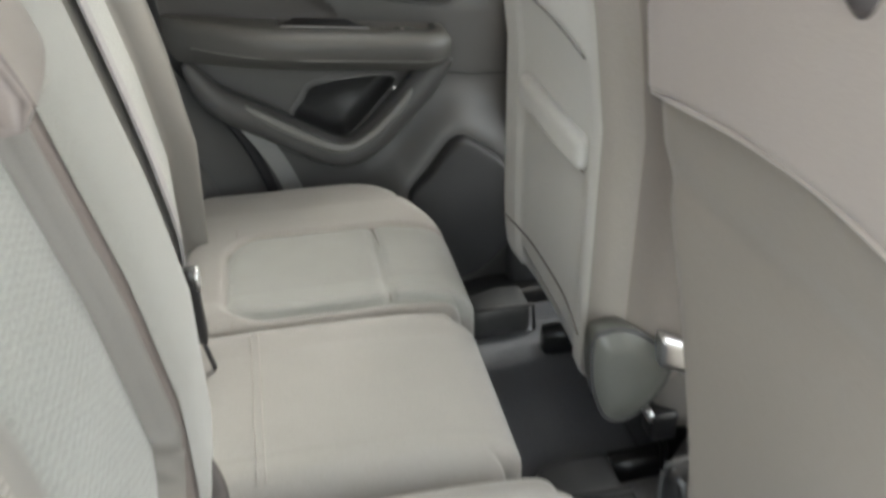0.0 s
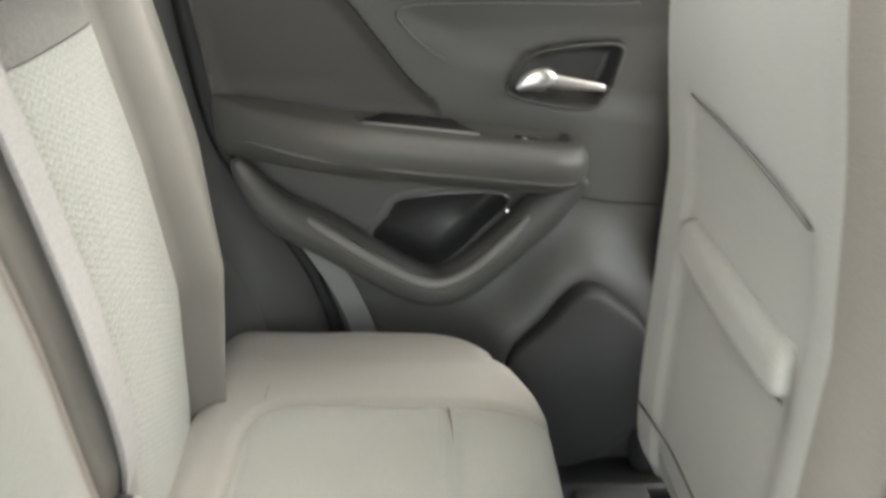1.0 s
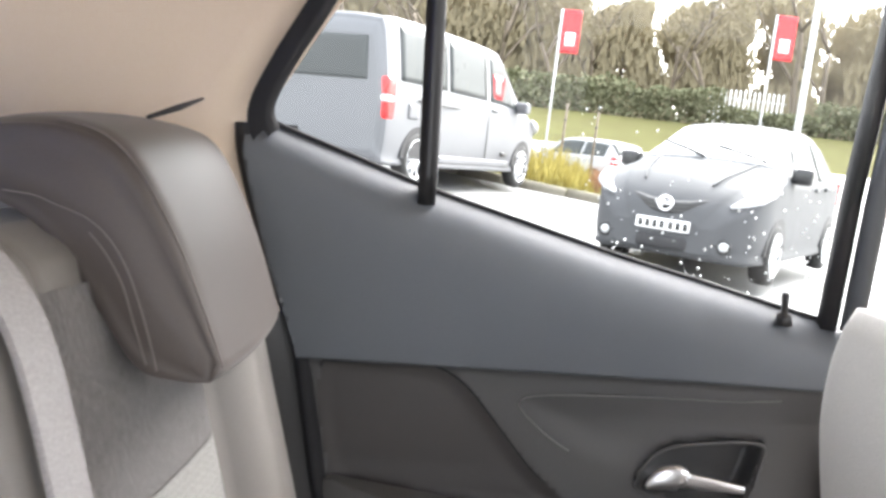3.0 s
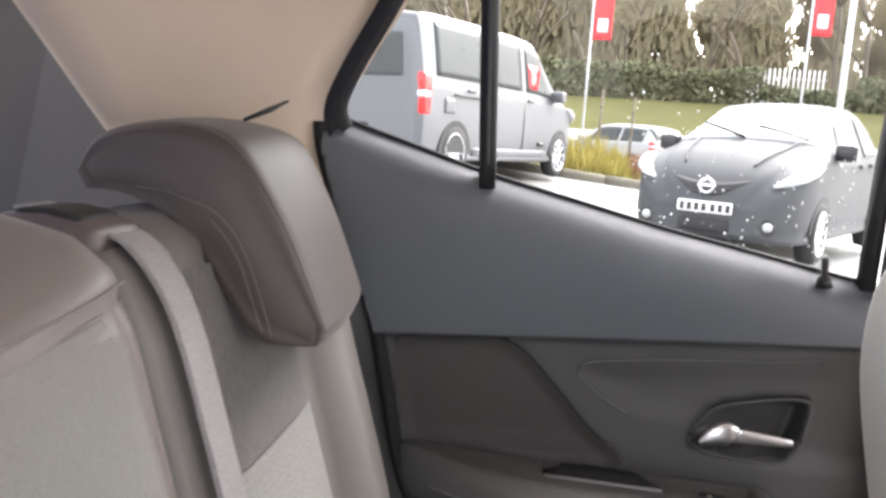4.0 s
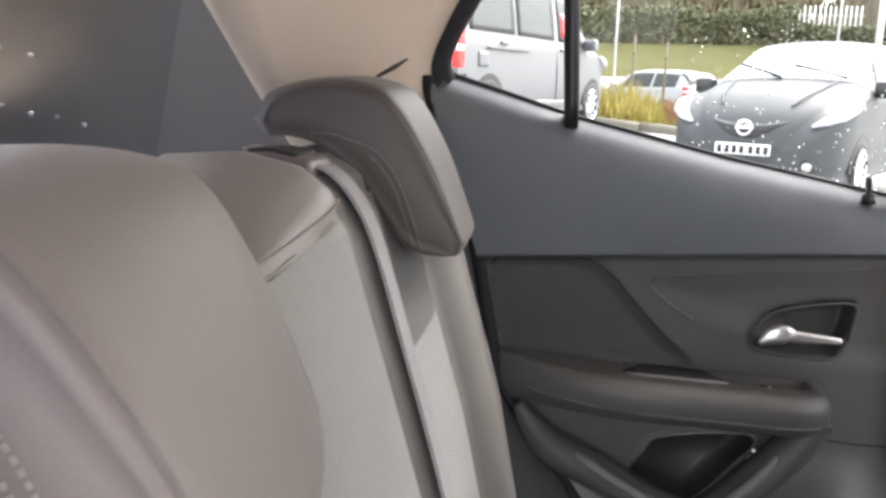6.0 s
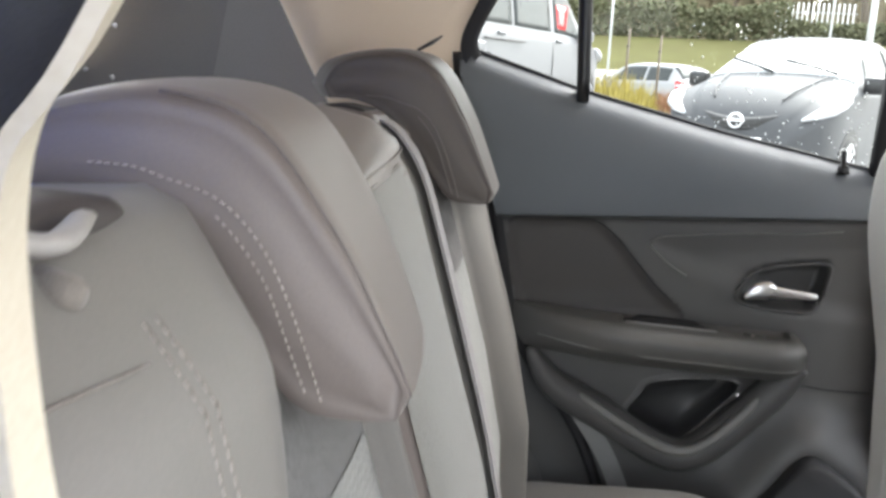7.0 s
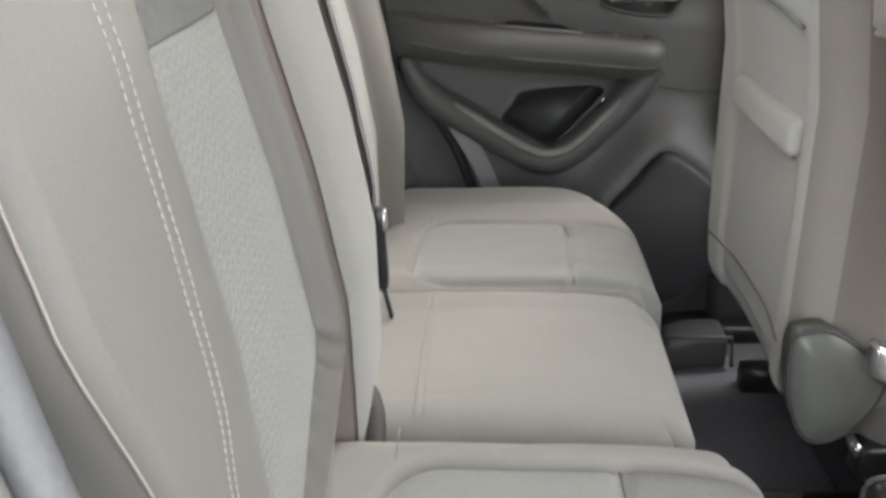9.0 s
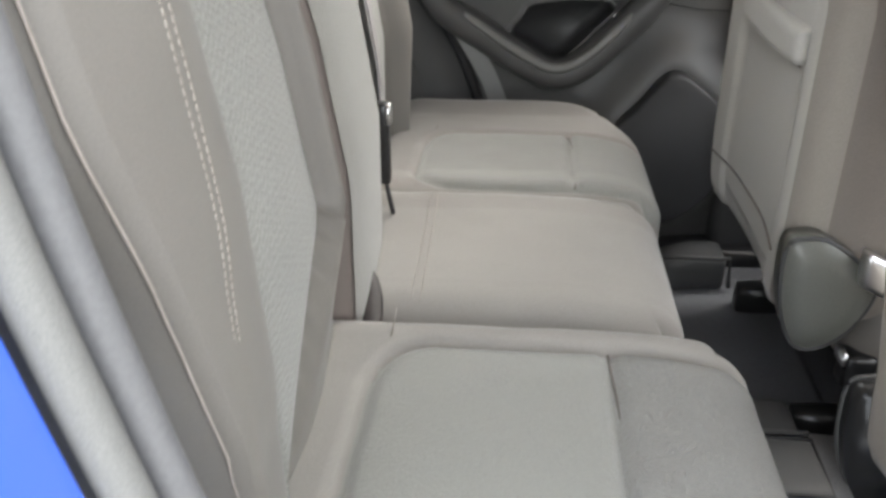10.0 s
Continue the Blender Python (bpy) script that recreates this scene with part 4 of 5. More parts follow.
def front_seat(name, yc, label, far=True):
    """Front seat seen from behind: shaped back, map pocket, recliner cover, cushion and rails."""
    ob = thing(name, (0.35, yc, FLOOR_Z), label=label, category="car seat", group="front seats")
    half = 0.235

    def fx(z, u=0.0):
        x = 0.150 + 0.014 * (1 - u * u) - 0.14 * max(0, z - 0.90) + 0.35 * max(0, z - 1.08) ** 1.5
        if far:
            # a sunken panel below a straight seam
            k = max(0, min(1, (0.988 + 0.015 * u - z) / 0.009)) * max(0, min(1, (0.66 - abs(u)) / 0.035))
            x += 0.006 * k * k * (3 - 2 * k)
        else:
            # the upper panel overhangs the lower one; below it a soft hollow
            step = 1.022 - 0.02 * u * u - 0.014 * max(0, -u) - z
            x += 0.013 * max(0, min(1, step / 0.008)) + 0.035 * max(0, step) + 0.004 * groove(z - 0.915, 0.022)
        return x

    def width(z):
        if not far:
            return lerp_table([(0.5, 0.60), (0.62, 0.66), (0.70, 0.77), (0.80, 0.95), (0.88, 1.12), (0.95, 1.18), (1.08, 1.16), (1.14, 1.05), (1.20, 0.85)], z)
        return 1.0 - 0.30 * max(0, (z - 1.0) / 0.2) ** 2.0 - 0.10 * max(0, (0.62 - z) / 0.1)

    bm = rbox((0, -1, 0.525), (1, 1, 1.20), 0.06, (10, 72 if far else 44, 110))
    for v in bm.verts:
        d, u, z = v.co
        # broad rounding of the vertical edges
        a = abs(u)
        edge = 0.020 * max(0, (a - 0.86) / 0.14) ** 2 + (0.050 * max(0, (-u - 0.70) / 0.30) ** 2 if far else 0)
        x = fx(z, u) + edge + d * (0.150 - 0.06 * max(0, (z - 1.0) / 0.2)) - (0.02 * max(0, (a - 0.86) / 0.14) ** 2) * d
        v.co = Vector((x, yc + u * half * width(z), z))
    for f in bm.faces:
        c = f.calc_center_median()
        # sides and near edge darker: shade on the turning cloth put into colour
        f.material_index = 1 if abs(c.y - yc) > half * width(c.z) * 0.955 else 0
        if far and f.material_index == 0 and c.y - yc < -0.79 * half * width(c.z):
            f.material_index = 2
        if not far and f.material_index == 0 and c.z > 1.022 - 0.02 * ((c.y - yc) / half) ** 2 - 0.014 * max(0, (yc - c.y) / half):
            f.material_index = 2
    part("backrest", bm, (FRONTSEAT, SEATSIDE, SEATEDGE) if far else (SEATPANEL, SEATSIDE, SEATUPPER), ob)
    if far:
        pocket = bmesh.new()
        rows = []
        for j in range(25):
            z0 = 0.56 + 0.28 * j / 24
            row = []
            for i in range(33):
                u = -1 + 2 * i / 32
                y = yc + 0.002 + u * 0.136
                z = z0 - 0.008 * (1 - u * u) * (j / 24) + 0.006 * u * (j / 24)
                row.append(pocket.verts.new((fx(z, (y - yc) / half) - 0.0042 * (1 - u ** 6) + 0.0052 - 0.003 * (1 - u * u) * (j / 24) ** 0.5, y, z)))
            rows.append(row)
        for j in range(24):
            for i in range(32):
                pocket.faces.new([rows[j][i], rows[j][i + 1], rows[j + 1][i + 1], rows[j + 1][i]])
        thicken(pocket, 0.004)
        pk = part("map_pocket", pocket, FRONTSEAT, ob)
        def band(p):
            u = (p.y - yc) / 0.135
            sag = -0.006 * (1 - u * u)
            return Vector((p.x + fx(p.z, (p.y - yc) / half) + 0.004 * u * u, p.y, p.z + sag))
        part("pocket_band", rbox((-0.020, yc - 0.134, 0.823), (0.008, yc + 0.134, 0.869), 0.013, (6, 30, 14), band), FRONTSEAT, pk)
        # dark tube draws the shadow under the pocket band
        part("band_shade", tube(smooth_line([(fx(0.83, 0.57 * u) - 0.009 + 0.004 * u * u, yc + 0.132 * u, 0.823 - 0.006 * (1 - u * u)) for u in (-1, -0.5, 0, 0.5, 1)], 5), 0.0016, 6), SEATSIDE, pk)
        part("lower_seam", tube(smooth_line([(fx(0.60, 0.8 * u) - 0.006, yc + 0.185 * u, 0.605 - 0.006 * u) for u in (-1, -0.5, 0, 0.5, 1)], 4), 0.0017, 6), SEATSIDE, ob)
        part("upper_seam", tube(smooth_line([(fx(0.995, 0.62 * u) + 0.0015, yc + 0.146 * u, 0.984 + 0.0093 * u) for u in (-1, -0.5, 0, 0.5, 1)], 4), 0.0020, 6), LEATHER, ob)
    else:
        part("seam_welt", tube(smooth_line([(fx(1.03, 0.97 * u) + 0.004 + 0.018 * max(0, (abs(u) - 0.9) / 0.1) ** 2, yc + 0.262 * u, 1.020 - 0.02 * u * u - 0.014 * max(0, -u)) for u in (-1, -0.75, -0.5, -0.25, 0, 0.25, 0.5, 0.75, 0.97)], 4), 0.0030, 8), SEATUPPER, ob)
        part("edge_piping", tube([(fx(z, 1) + 0.026, yc + half * width(z) * 0.985, z) for z in [0.70 + 0.02 * q for q in range(18)]], 0.0022, 6), SEAMPALE, ob, "pale edge piping")
    part("seat_base", rbox((0.26, yc - 0.22, 0.42), (0.74, yc + 0.22, 0.60), 0.05, (16, 16, 8)), LEATHER, ob)
    s = -1 if far else 1
    y = yc + s * (0.218 if far else 0.190)
    ring = smooth_line([(0.146, y, 0.645), (0.165, y, 0.658), (0.192, y, 0.655), (0.225, y, 0.632), (0.255, y, 0.598), (0.240, y, 0.545), (0.205, y, 0.512), (0.172, y, 0.518), (0.150, y, 0.575)], 5, closed=True)
    if not far:
        ring = [p + Vector((0.035, -0.03, -0.08)) for p in ring]
    c = sum(ring, Vector()) / len(ring)
    out = Vector((0, s * 0.028, 0))
    bm = loft([ring, [p + out for p in ring], [c + (p - c) * 0.93 + out * 1.25 for p in ring], [c + (p - c) * 0.5 + out * 1.4 for p in ring]])
    cover = part("recliner_cover", bm, RECLINER if far else BLACKGLOSS, ob, "grey recliner cover" if far else "black recliner cover")
    part("cover_rim", tube([p + out * 1.05 for p in ring], 0.003, 6, closed=True), TRIMGREY, cover)
    if far:
        part("bracket", rbox((0.228, y - 0.052, 0.605), (0.270, y - 0.028, 0.648), 0.004, (5, 3, 4), lambda p: Vector((p.x, p.y, p.z - 0.5 * (p.x - 0.235)))), CHROME, ob, "bare metal hinge bracket")
    for t in (-1, 1):
        part("seat_rail", rbox((0.22, yc + t * 0.17 - 0.02, FLOOR_Z), (0.78, yc + t * 0.17 + 0.02, FLOOR_Z + 0.06), 0.01, (8, 3, 3)), BLACKGLOSS, ob, "black seat rail")
        part("leg", rbox((0.30, yc + t * 0.17 - 0.015, FLOOR_Z + 0.05), (0.70, yc + t * 0.17 + 0.015, 0.45), 0.008, (4, 3, 4)), BLACKGLOSS, ob)
    part("headrest_pad", rbox((0.135, yc - 0.125, 1.245), (0.235, yc + 0.125, 1.42), 0.045, (10, 16, 14)), LEATHER, ob)
    if not far:
        part("headrest_guide", tube([(0.150, yc - 0.022, 1.150), (0.136, yc - 0.022, 1.163), (0.132, yc - 0.022, 1.167)], [0.017, 0.015, 0.009], 16), BROWNDARK, ob, "dark headrest guide")
        part("guide_button", tube([(0.136, yc - 0.028, 1.163), (0.130, yc - 0.028, 1.170)], [0.005, 0.004], 10), CHROME, ob, "chrome guide button")
    for t in (-1, 1):
        part("post_collar", tube([(0.200, yc + t * 0.06, 1.178), (0.200, yc + t * 0.06, 1.200), (0.200, yc + t * 0.06, 1.206)], [0.022, 0.020, 0.012], 14), BROWNDARK, ob, "dark headrest guide")
        part("headrest_post", tube([(0.20, yc + t * 0.06, 1.16), (0.19, yc + t * 0.06, 1.28)], 0.006, 8), CHROME, ob, "chrome headrest post")
    return ob


def build_near_jamb():
    k = thing("wall_right", (-0.34, -0.58, 0.6), label="grey and cream trim round the open rear door", category="side trim", kind="structure")
    zs = [1.56, 1.46, 1.36, 1.308, 1.288, 1.265, 1.24, 1.208, 1.182]
    xs = [-0.18, -0.226, -0.278, -0.314, -0.333, -0.341, -0.343, -0.343, -0.341]
    a = smooth_line([(x, -0.527, z) for x, z in zip(xs, zs)], 5)
    b = smooth_line([(x + 0.002, -0.542, z - 0.008) for x, z in zip(xs, zs)], 5)
    strip("pillar_trim", a, b, CREAM, k, 0.004, "cream pillar trim", smooth=False)
    c = smooth_line([(x - 0.06, -0.530, z + 0.02) for x, z in zip(xs, zs)], 5)
    strip("pillar_side", a, c, TRIMGREY, k, 0.004)
    zs2 = [1.162, 1.1, 1.07, 1.0, 0.93, 0.886, 0.82, 0.74, 0.66, 0.56]
    xs2 = [-0.312, -0.303, -0.298, -0.289, -0.276, -0.266, -0.247, -0.220, -0.185, -0.15]
    inn = smooth_line([(x - 0.040, -0.545, z) for x, z in zip(xs2, zs2)], 5)
    mid = smooth_line([(x - 0.014, -0.578, z) for x, z in zip(xs2, zs2)], 5)
    out = smooth_line([(x - 0.004, -0.596, z) for x, z in zip(xs2, zs2)], 5)
    deep = smooth_line([(x - 0.09, -0.548, z) for x, z in zip(xs2, zs2)], 5)
    part("lower_trim", loft([deep, inn, mid, out], cap=False, closed=False), JAMBTRIM, k)
    zs3 = [1.62, 1.50, 1.40, 1.33, 1.28, 1.23] + zs2
    xs3 = [-0.12, -0.17, -0.225, -0.268, -0.298, -0.312] + xs2
    c = smooth_line([(x + 0.002, -0.607, z) for x, z in zip(xs3, zs3)], 4)
    part("door_seal", tube(c, 0.0075, 10), JAMBSEAL, k, "grey rubber weatherstrip")
    c = smooth_line([(x - 0.001, -0.624, z) for x, z in zip(xs3, zs3)], 4)
    part("seal_lip", tube(c, 0.0075, 8), JAMBTRIM, k)
    d = smooth_line([(x - 0.006, -0.634, z) for x, z in zip(xs3, zs3)], 4)
    e = smooth_line([(x - 0.020, -0.66, z) for x, z in zip(xs3, zs3)], 4)
    g = smooth_line([(x - 0.20, -0.70, z) for x, z in zip(xs3, zs3)], 4)
    part("body_side", loft([d, e, g], cap=False, closed=False), BLUE, k, "blue painted body")
    part("sill", rbox((-0.3, -0.72, 0.2), (1.3, -0.60, 0.34), 0.02, (10, 4, 4)), BLUE, k, "blue painted door sill")
    # panel added behind the jamb to keep side light off the near headrest
    part("quarter_panel", rbox((-0.96, -0.72, 0.25), (-0.50, -0.68, 1.60), 0.02, (6, 3, 10)), BLUE, k, "blue rear quarter panel added to shut out side light")
    part("roof_edge", rbox((-0.2, -0.64, 1.585), (1.2, -0.57, 1.64), 0.02, (10, 4, 4)), BLUE, k, "blue roof edge")
    h = thing("seat_latch", (-0.42, -0.45, 1.235), label="dark seat back latch recess with pale release lever", category="latch")
    part("recess", rbox((-0.465, -0.515, 1.236), (-0.388, -0.392, 1.258), 0.010, (8, 12, 4), lambda p: Vector((p.x - 0.2 * max(0, p.y + 0.43), p.y, p.z - 0.10 * (p.x + 0.42) - 0.10 * max(0, p.y + 0.43)))), BROWNDARK, h, "dark latch recess")
    part("lever", tube(smooth_line([(-0.395, -0.52, 1.262), (-0.380, -0.492, 1.252), (-0.374, -0.470, 1.246), (-0.384, -0.440, 1.250)], 4), [0.0045 + 0.002 * math.sin(q / 12 * math.pi) for q in range(13)], 8, flat=0.6), PALELEVER, h, "pale release lever")
    part("button", tube([(-0.384, -0.468, 1.234), (-0.372, -0.468, 1.230), (-0.368, -0.468, 1.229)], [0.0060, 0.0060, 0.004], 14), SEATSIDE, h, "round taupe button")


def build_belts():
    b = thing("seat_belt", (-0.40, 0.15, 0.8), label="pale grey seat belt lying down the far seat back", category="seat belt")
    zs = [1.277, 1.262, 1.245, 1.2, 1.1, 1.0, 0.9, 0.8, 0.72]
    off = [0.000, 0.012, 0.020, 0.027, 0.029, 0.029, 0.028, 0.024, 0.006]
    l = smooth_line([(backrest_x(z, 0.135) + o, 0.136, z) for z, o in zip(zs, off)], 4)
    r = smooth_line([(backrest_x(z, 0.135) + o - 0.004, 0.178, z) for z, o in zip(zs, off)], 4)
    w = strip("webbing", l, r, BELTGREY, b, 0.0018, smooth=False)
    part("edge_weave", tube([p + Vector((0.0006, 0.002, 0)) for p in l], 0.0007, 5), BELTGREY, w)
    k = thing("belt_buckle", (-0.31, 0.11, 0.68), label="black rear belt buckle with chrome tongue slot", category="belt buckle")
    part("body", rbox((-0.328, 0.100, 0.70), (-0.312, 0.118, 0.800), 0.005, (4, 4, 6)), BLACKGLOSS, k)
    part("tongue_slot", rbox((-0.315, 0.099, 0.775), (-0.309, 0.116, 0.798), 0.002, (2, 2, 2)), CHROME, k, "chrome slot")
    part("strap", tube([(-0.318, 0.105, 0.70), (-0.312, 0.11, 0.66)], 0.006, 6, flat=0.4), BLACK, k)


# ---- outside ----
ASPHALT = mat("wet_asphalt", (0.20, 0.20, 0.20), 0.35, grain=0.5, grain_size=60, bump=0.4, blotch=0.25, blotch_size=0.6)
GRASS = mat("winter_grass", (0.080, 0.072, 0.032), 0.95, spec=0.03, grain=0.5, grain_size=20, bump=1.0, blotch=0.4, blotch_size=0.8, tint=(0.062, 0.064, 0.026))
DRYGRASS = mat("dry_yellow_grass", (0.33, 0.27, 0.09), 0.95, spec=0.05, grain=0.5, grain_size=8, blotch=0.4, blotch_size=3.0, tint=(0.30, 0.26, 0.08))
DEADSHRUB = mat("reddish_brown_twigs", (0.24, 0.13, 0.075), 0.9, grain=0.4, grain_size=8, blotch=0.3, blotch_size=2.0)
KERBSTONE = mat("kerb_concrete", (0.17, 0.155, 0.12), 0.8, grain=0.4, grain_size=50, blotch=0.2)
SILVER = mat("silver_car_paint", (0.118, 0.121, 0.130), 0.4, metal=0.2, blotch=0.04, spec=0.35)
WHITEPAINT = mat("white_car_paint", (0.30, 0.305, 0.31), 0.3, blotch=0.04, spec=0.35)
CARGREY = mat("dark_grey_car_paint", (0.070, 0.072, 0.076), 0.5, metal=0.0, blotch=0.08, spec=0.08)
REDPAINT = mat("red_car_paint", (0.55, 0.015, 0.02), 0.25, blotch=0.04)
CARGLASS = mat("dark_car_glass", (0.05, 0.055, 0.055), 0.3, blotch=0.1, spec=0.12)
TYRE = mat("tyre_rubber", (0.02, 0.02, 0.02), 0.8, grain=0.3)
RIM = mat("alloy_rim", (0.55, 0.56, 0.58), 0.3, metal=0.8)
REDLAMP = mat("red_lamp_glass", (0.7, 0.02, 0.02), 0.2)
LAMPCLEAR = mat("clear_lamp_glass", (0.50, 0.51, 0.53), 0.15, metal=0.2)
BARK = mat("tree_bark", (0.13, 0.105, 0.08), 0.9, grain=0.5, grain_size=15, bump=1.0, blotch=0.3)
TWIGGY = mat("bare_brown_twigs", (0.27, 0.235, 0.16), 0.95, spec=0.05, grain=0.4, grain_size=5, blotch=0.3, blotch_size=1.0)
HEDGE = mat("dark_green_leaves", (0.155, 0.148, 0.100), 0.95, spec=0.03, grain=0.2, grain_size=6, blotch=0.4, blotch_size=1.5, tint=(0.118, 0.128, 0.075))
PLATEWHITE = mat("white_plate", (0.75, 0.75, 0.75), 0.4)
BAR = mat("black_plate_mark", (0.02, 0.02, 0.02), 0.5)
STEEL = mat("galvanised_steel", (0.45, 0.46, 0.46), 0.45, metal=0.6)
GROUND = [(-900, -1.5), (-30, -0.9), (0, 0.0), (14, 0.615), (18, 0.66), (22, 0.50), (27, 0.37), (30, 0.9), (33, 1.77), (40, 3.35), (54, 3.9), (900, 10.0)]


def ground_z(x, y):
    """The car park rises away from the car and falls towards +x; a bank closes it."""
    return lerp_table(GROUND, y) - 0.087 * max(-7.0, min(7.0, x)) * lerp_table([(-20, 0), (-4, 0.6), (0, 1), (19, 1), (25, 0)], y)


def build_ground():
    bm = bmesh.new()
    ys = [-900, -60, -10] + [i * 0.8 for i in range(-2, 72)] + [60, 120, 400, 900]
    xs = [-900, -100, -30] + list(range(-14, 18, 2)) + [30, 100, 900]
    rows = [[bm.verts.new((x, y, ground_z(x, y))) for x in xs] for y in ys]
    for a, b, y in zip(rows, rows[1:], ys):
        for i in range(len(xs) - 1):
            f = bm.faces.new([a[i], a[i + 1], b[i + 1], b[i]])
            f.material_index = 1 if y > 32.5 else 0
    solo("ground", bm, (ASPHALT, GRASS), m=Matrix(), label="wet grey car park asphalt rising to a grassy bank", category="ground", kind="structure")
    # planted island with its kerb
    solo("verge", rbox((-6.0, 14.0, -0.5), (2.6, 18.2, 0.14), 0.10, (40, 20, 3), lambda p: Vector((p.x, p.y + 0.06 * p.x, p.z + ground_z(p.x, p.y) + 0.03 * noise.noise(p * 1.3)))), GRASS, m=Matrix(), label="grassy island between the parking rows", category="verge", kind="structure")
    k = thing("kerb", (0, 13.9, 0.6), Matrix(), label="pale concrete kerb stones along the island", category="kerb", kind="structure")
    stone = part("kerb_stone", rbox((-0.455, -0.07, -0.1), (0.455, 0.07, 0.15), 0.02, (3, 2, 3)), KERBSTONE, None)
    for i in range(10):
        x = -5.9 + 0.92 * i
        ob = stone if i == 0 else new("kerb_stone", stone.data)
        ob.parent = k
        ob.matrix_local = pose(x, 0.06 * x + 0.04, ground_z(x, 13.9) - 0.6 - 0.01 + 0.004 * (i % 3), 0, 5.0, math.degrees(math.atan(0.06)))
    # painted bay lines
    for x, y in ((-0.6, 9.6), (3.9, 9.0)):
        solo("bay_line", rbox((-0.05, -2.2, 0), (0.05, 2.2, 0.006), 0.002, (2, 12, 1), lambda p: Vector((p.x, p.y, p.z + ground_z(x + p.x, y + p.y) - ground_z(x, y)))), PLATEWHITE, m=pose(x, y, ground_z(x, y) + 0.004, 0, 0, 0), label="worn white parking bay line on wet asphalt", category="road marking", group="bay lines")
    # yellow winter grass and a brown shrub
    rng = random.Random(5)
    for nm, mt, lab, cat, count, xa, xb, tall in (("tall_grass", DRYGRASS, "dry yellow ornamental grass on the island", "grass", 6500, -3.6, 2.4, 0.0), ("shrub", DEADSHRUB, "low reddish brown winter shrub in the grass", "shrub", 1500, 0.55, 1.45, 0.2)):
        bm = bmesh.new()
        for _ in range(count):
            x = rng.uniform(xa, xb)
            y = 14.15 + 0.06 * x + rng.random() * 2.4
            clump = noise.noise(Vector((x * 1.3, y * 0.9, 3.0)))
            h = (0.34 + 0.55 * max(0, clump + 0.25) + tall) * rng.uniform(0.4, 1.1) * (1.35 if x < 0.45 else 0.75) * min(1, 0.45 + (y - 14.1) * 0.8)
            a = rng.uniform(0, math.pi)
            w = rng.uniform(0.010, 0.026)
            lean = Vector((rng.uniform(-0.3, 0.3), rng.uniform(-0.3, 0.3), 1)) * h
            c = Vector((x, y, ground_z(x, y) + 0.10))
            d = Vector((math.cos(a), math.sin(a), 0)) * w
            bm.faces.new([bm.verts.new(c - d), bm.verts.new(c + d), bm.verts.new(c + lean)])
        solo(nm, bm, mt, m=Matrix(), label=lab, category=cat, kind="stuff", smooth=False)
    for x, y in ((-0.08, 16.0), (0.56, 17.0)):
        z = ground_z(x, y)
        st = thing("tree_stake", (x, y, z), Matrix(), label="thin dark wooden stake standing in the grass", category="stake", group="stakes on the island")
        part("post", tube([(x, y, z), (x, y, z + 0.8), (x + 0.01, y, z + 1.62)], [0.028, 0.025, 0.022], 8), BARK, st)
        part("tie", tube([(x + 0.03 * math.cos(q), y + 0.03 * math.sin(q), z + 1.3) for q in (0, 1.05, 2.1, 3.14, 4.2, 5.24)], 0.012, 6, closed=True), BLACK, st, "black rubber tie")


def wheel(parent, x, y, r, s):
    ring = [(0.0, r), (0.02, r), (0.06, r * 0.99), (0.09, r * 0.93), (0.10, r * 0.80), (0.095, r * 0.70)]
    n = 28
    loops = [[Vector((x + math.cos(2 * math.pi * k / n) * q, y - s * 0.10 + s * w * 1.0, r + math.sin(2 * math.pi * k / n) * q)) for k in range(n)] for w, q in [(-0.08, r * 0.7), (-0.08, r * 0.97)] + ring]
    w = part("wheel", loft(loops, cap=False), TYRE, parent, "black tyre with alloy rim")
    bm = bmesh.new()
    hub = Vector((x, y - s * 0.015, r))
    for k in range(10):
        a = 2 * math.pi * k / 10
        d = Vector((math.cos(a), 0, math.sin(a)))
        t = Vector((-math.sin(a), 0, math.cos(a))) * 0.022
        p = [hub + t, hub - t, hub + d * r * 0.70 - t * 0.7, hub + d * r * 0.70 + t * 0.7]
        f = [bm.verts.new(q) for q in p]
        b = [bm.verts.new(q - Vector((0, s * 0.03, 0))) for q in p]
        bm.faces.new(f)
        for i in range(4):
            bm.faces.new([f[i], f[(i + 1) % 4], b[(i + 1) % 4], b[i]])
    part("rim", bm, RIM, w, "alloy spokes")
    part("rim_ring", tube([hub + Vector((math.cos(2 * math.pi * k / 24), 0, math.sin(2 * math.pi * k / 24))) * r * 0.70 for k in range(24)], 0.014, 6, closed=True), RIM, w)
    return w


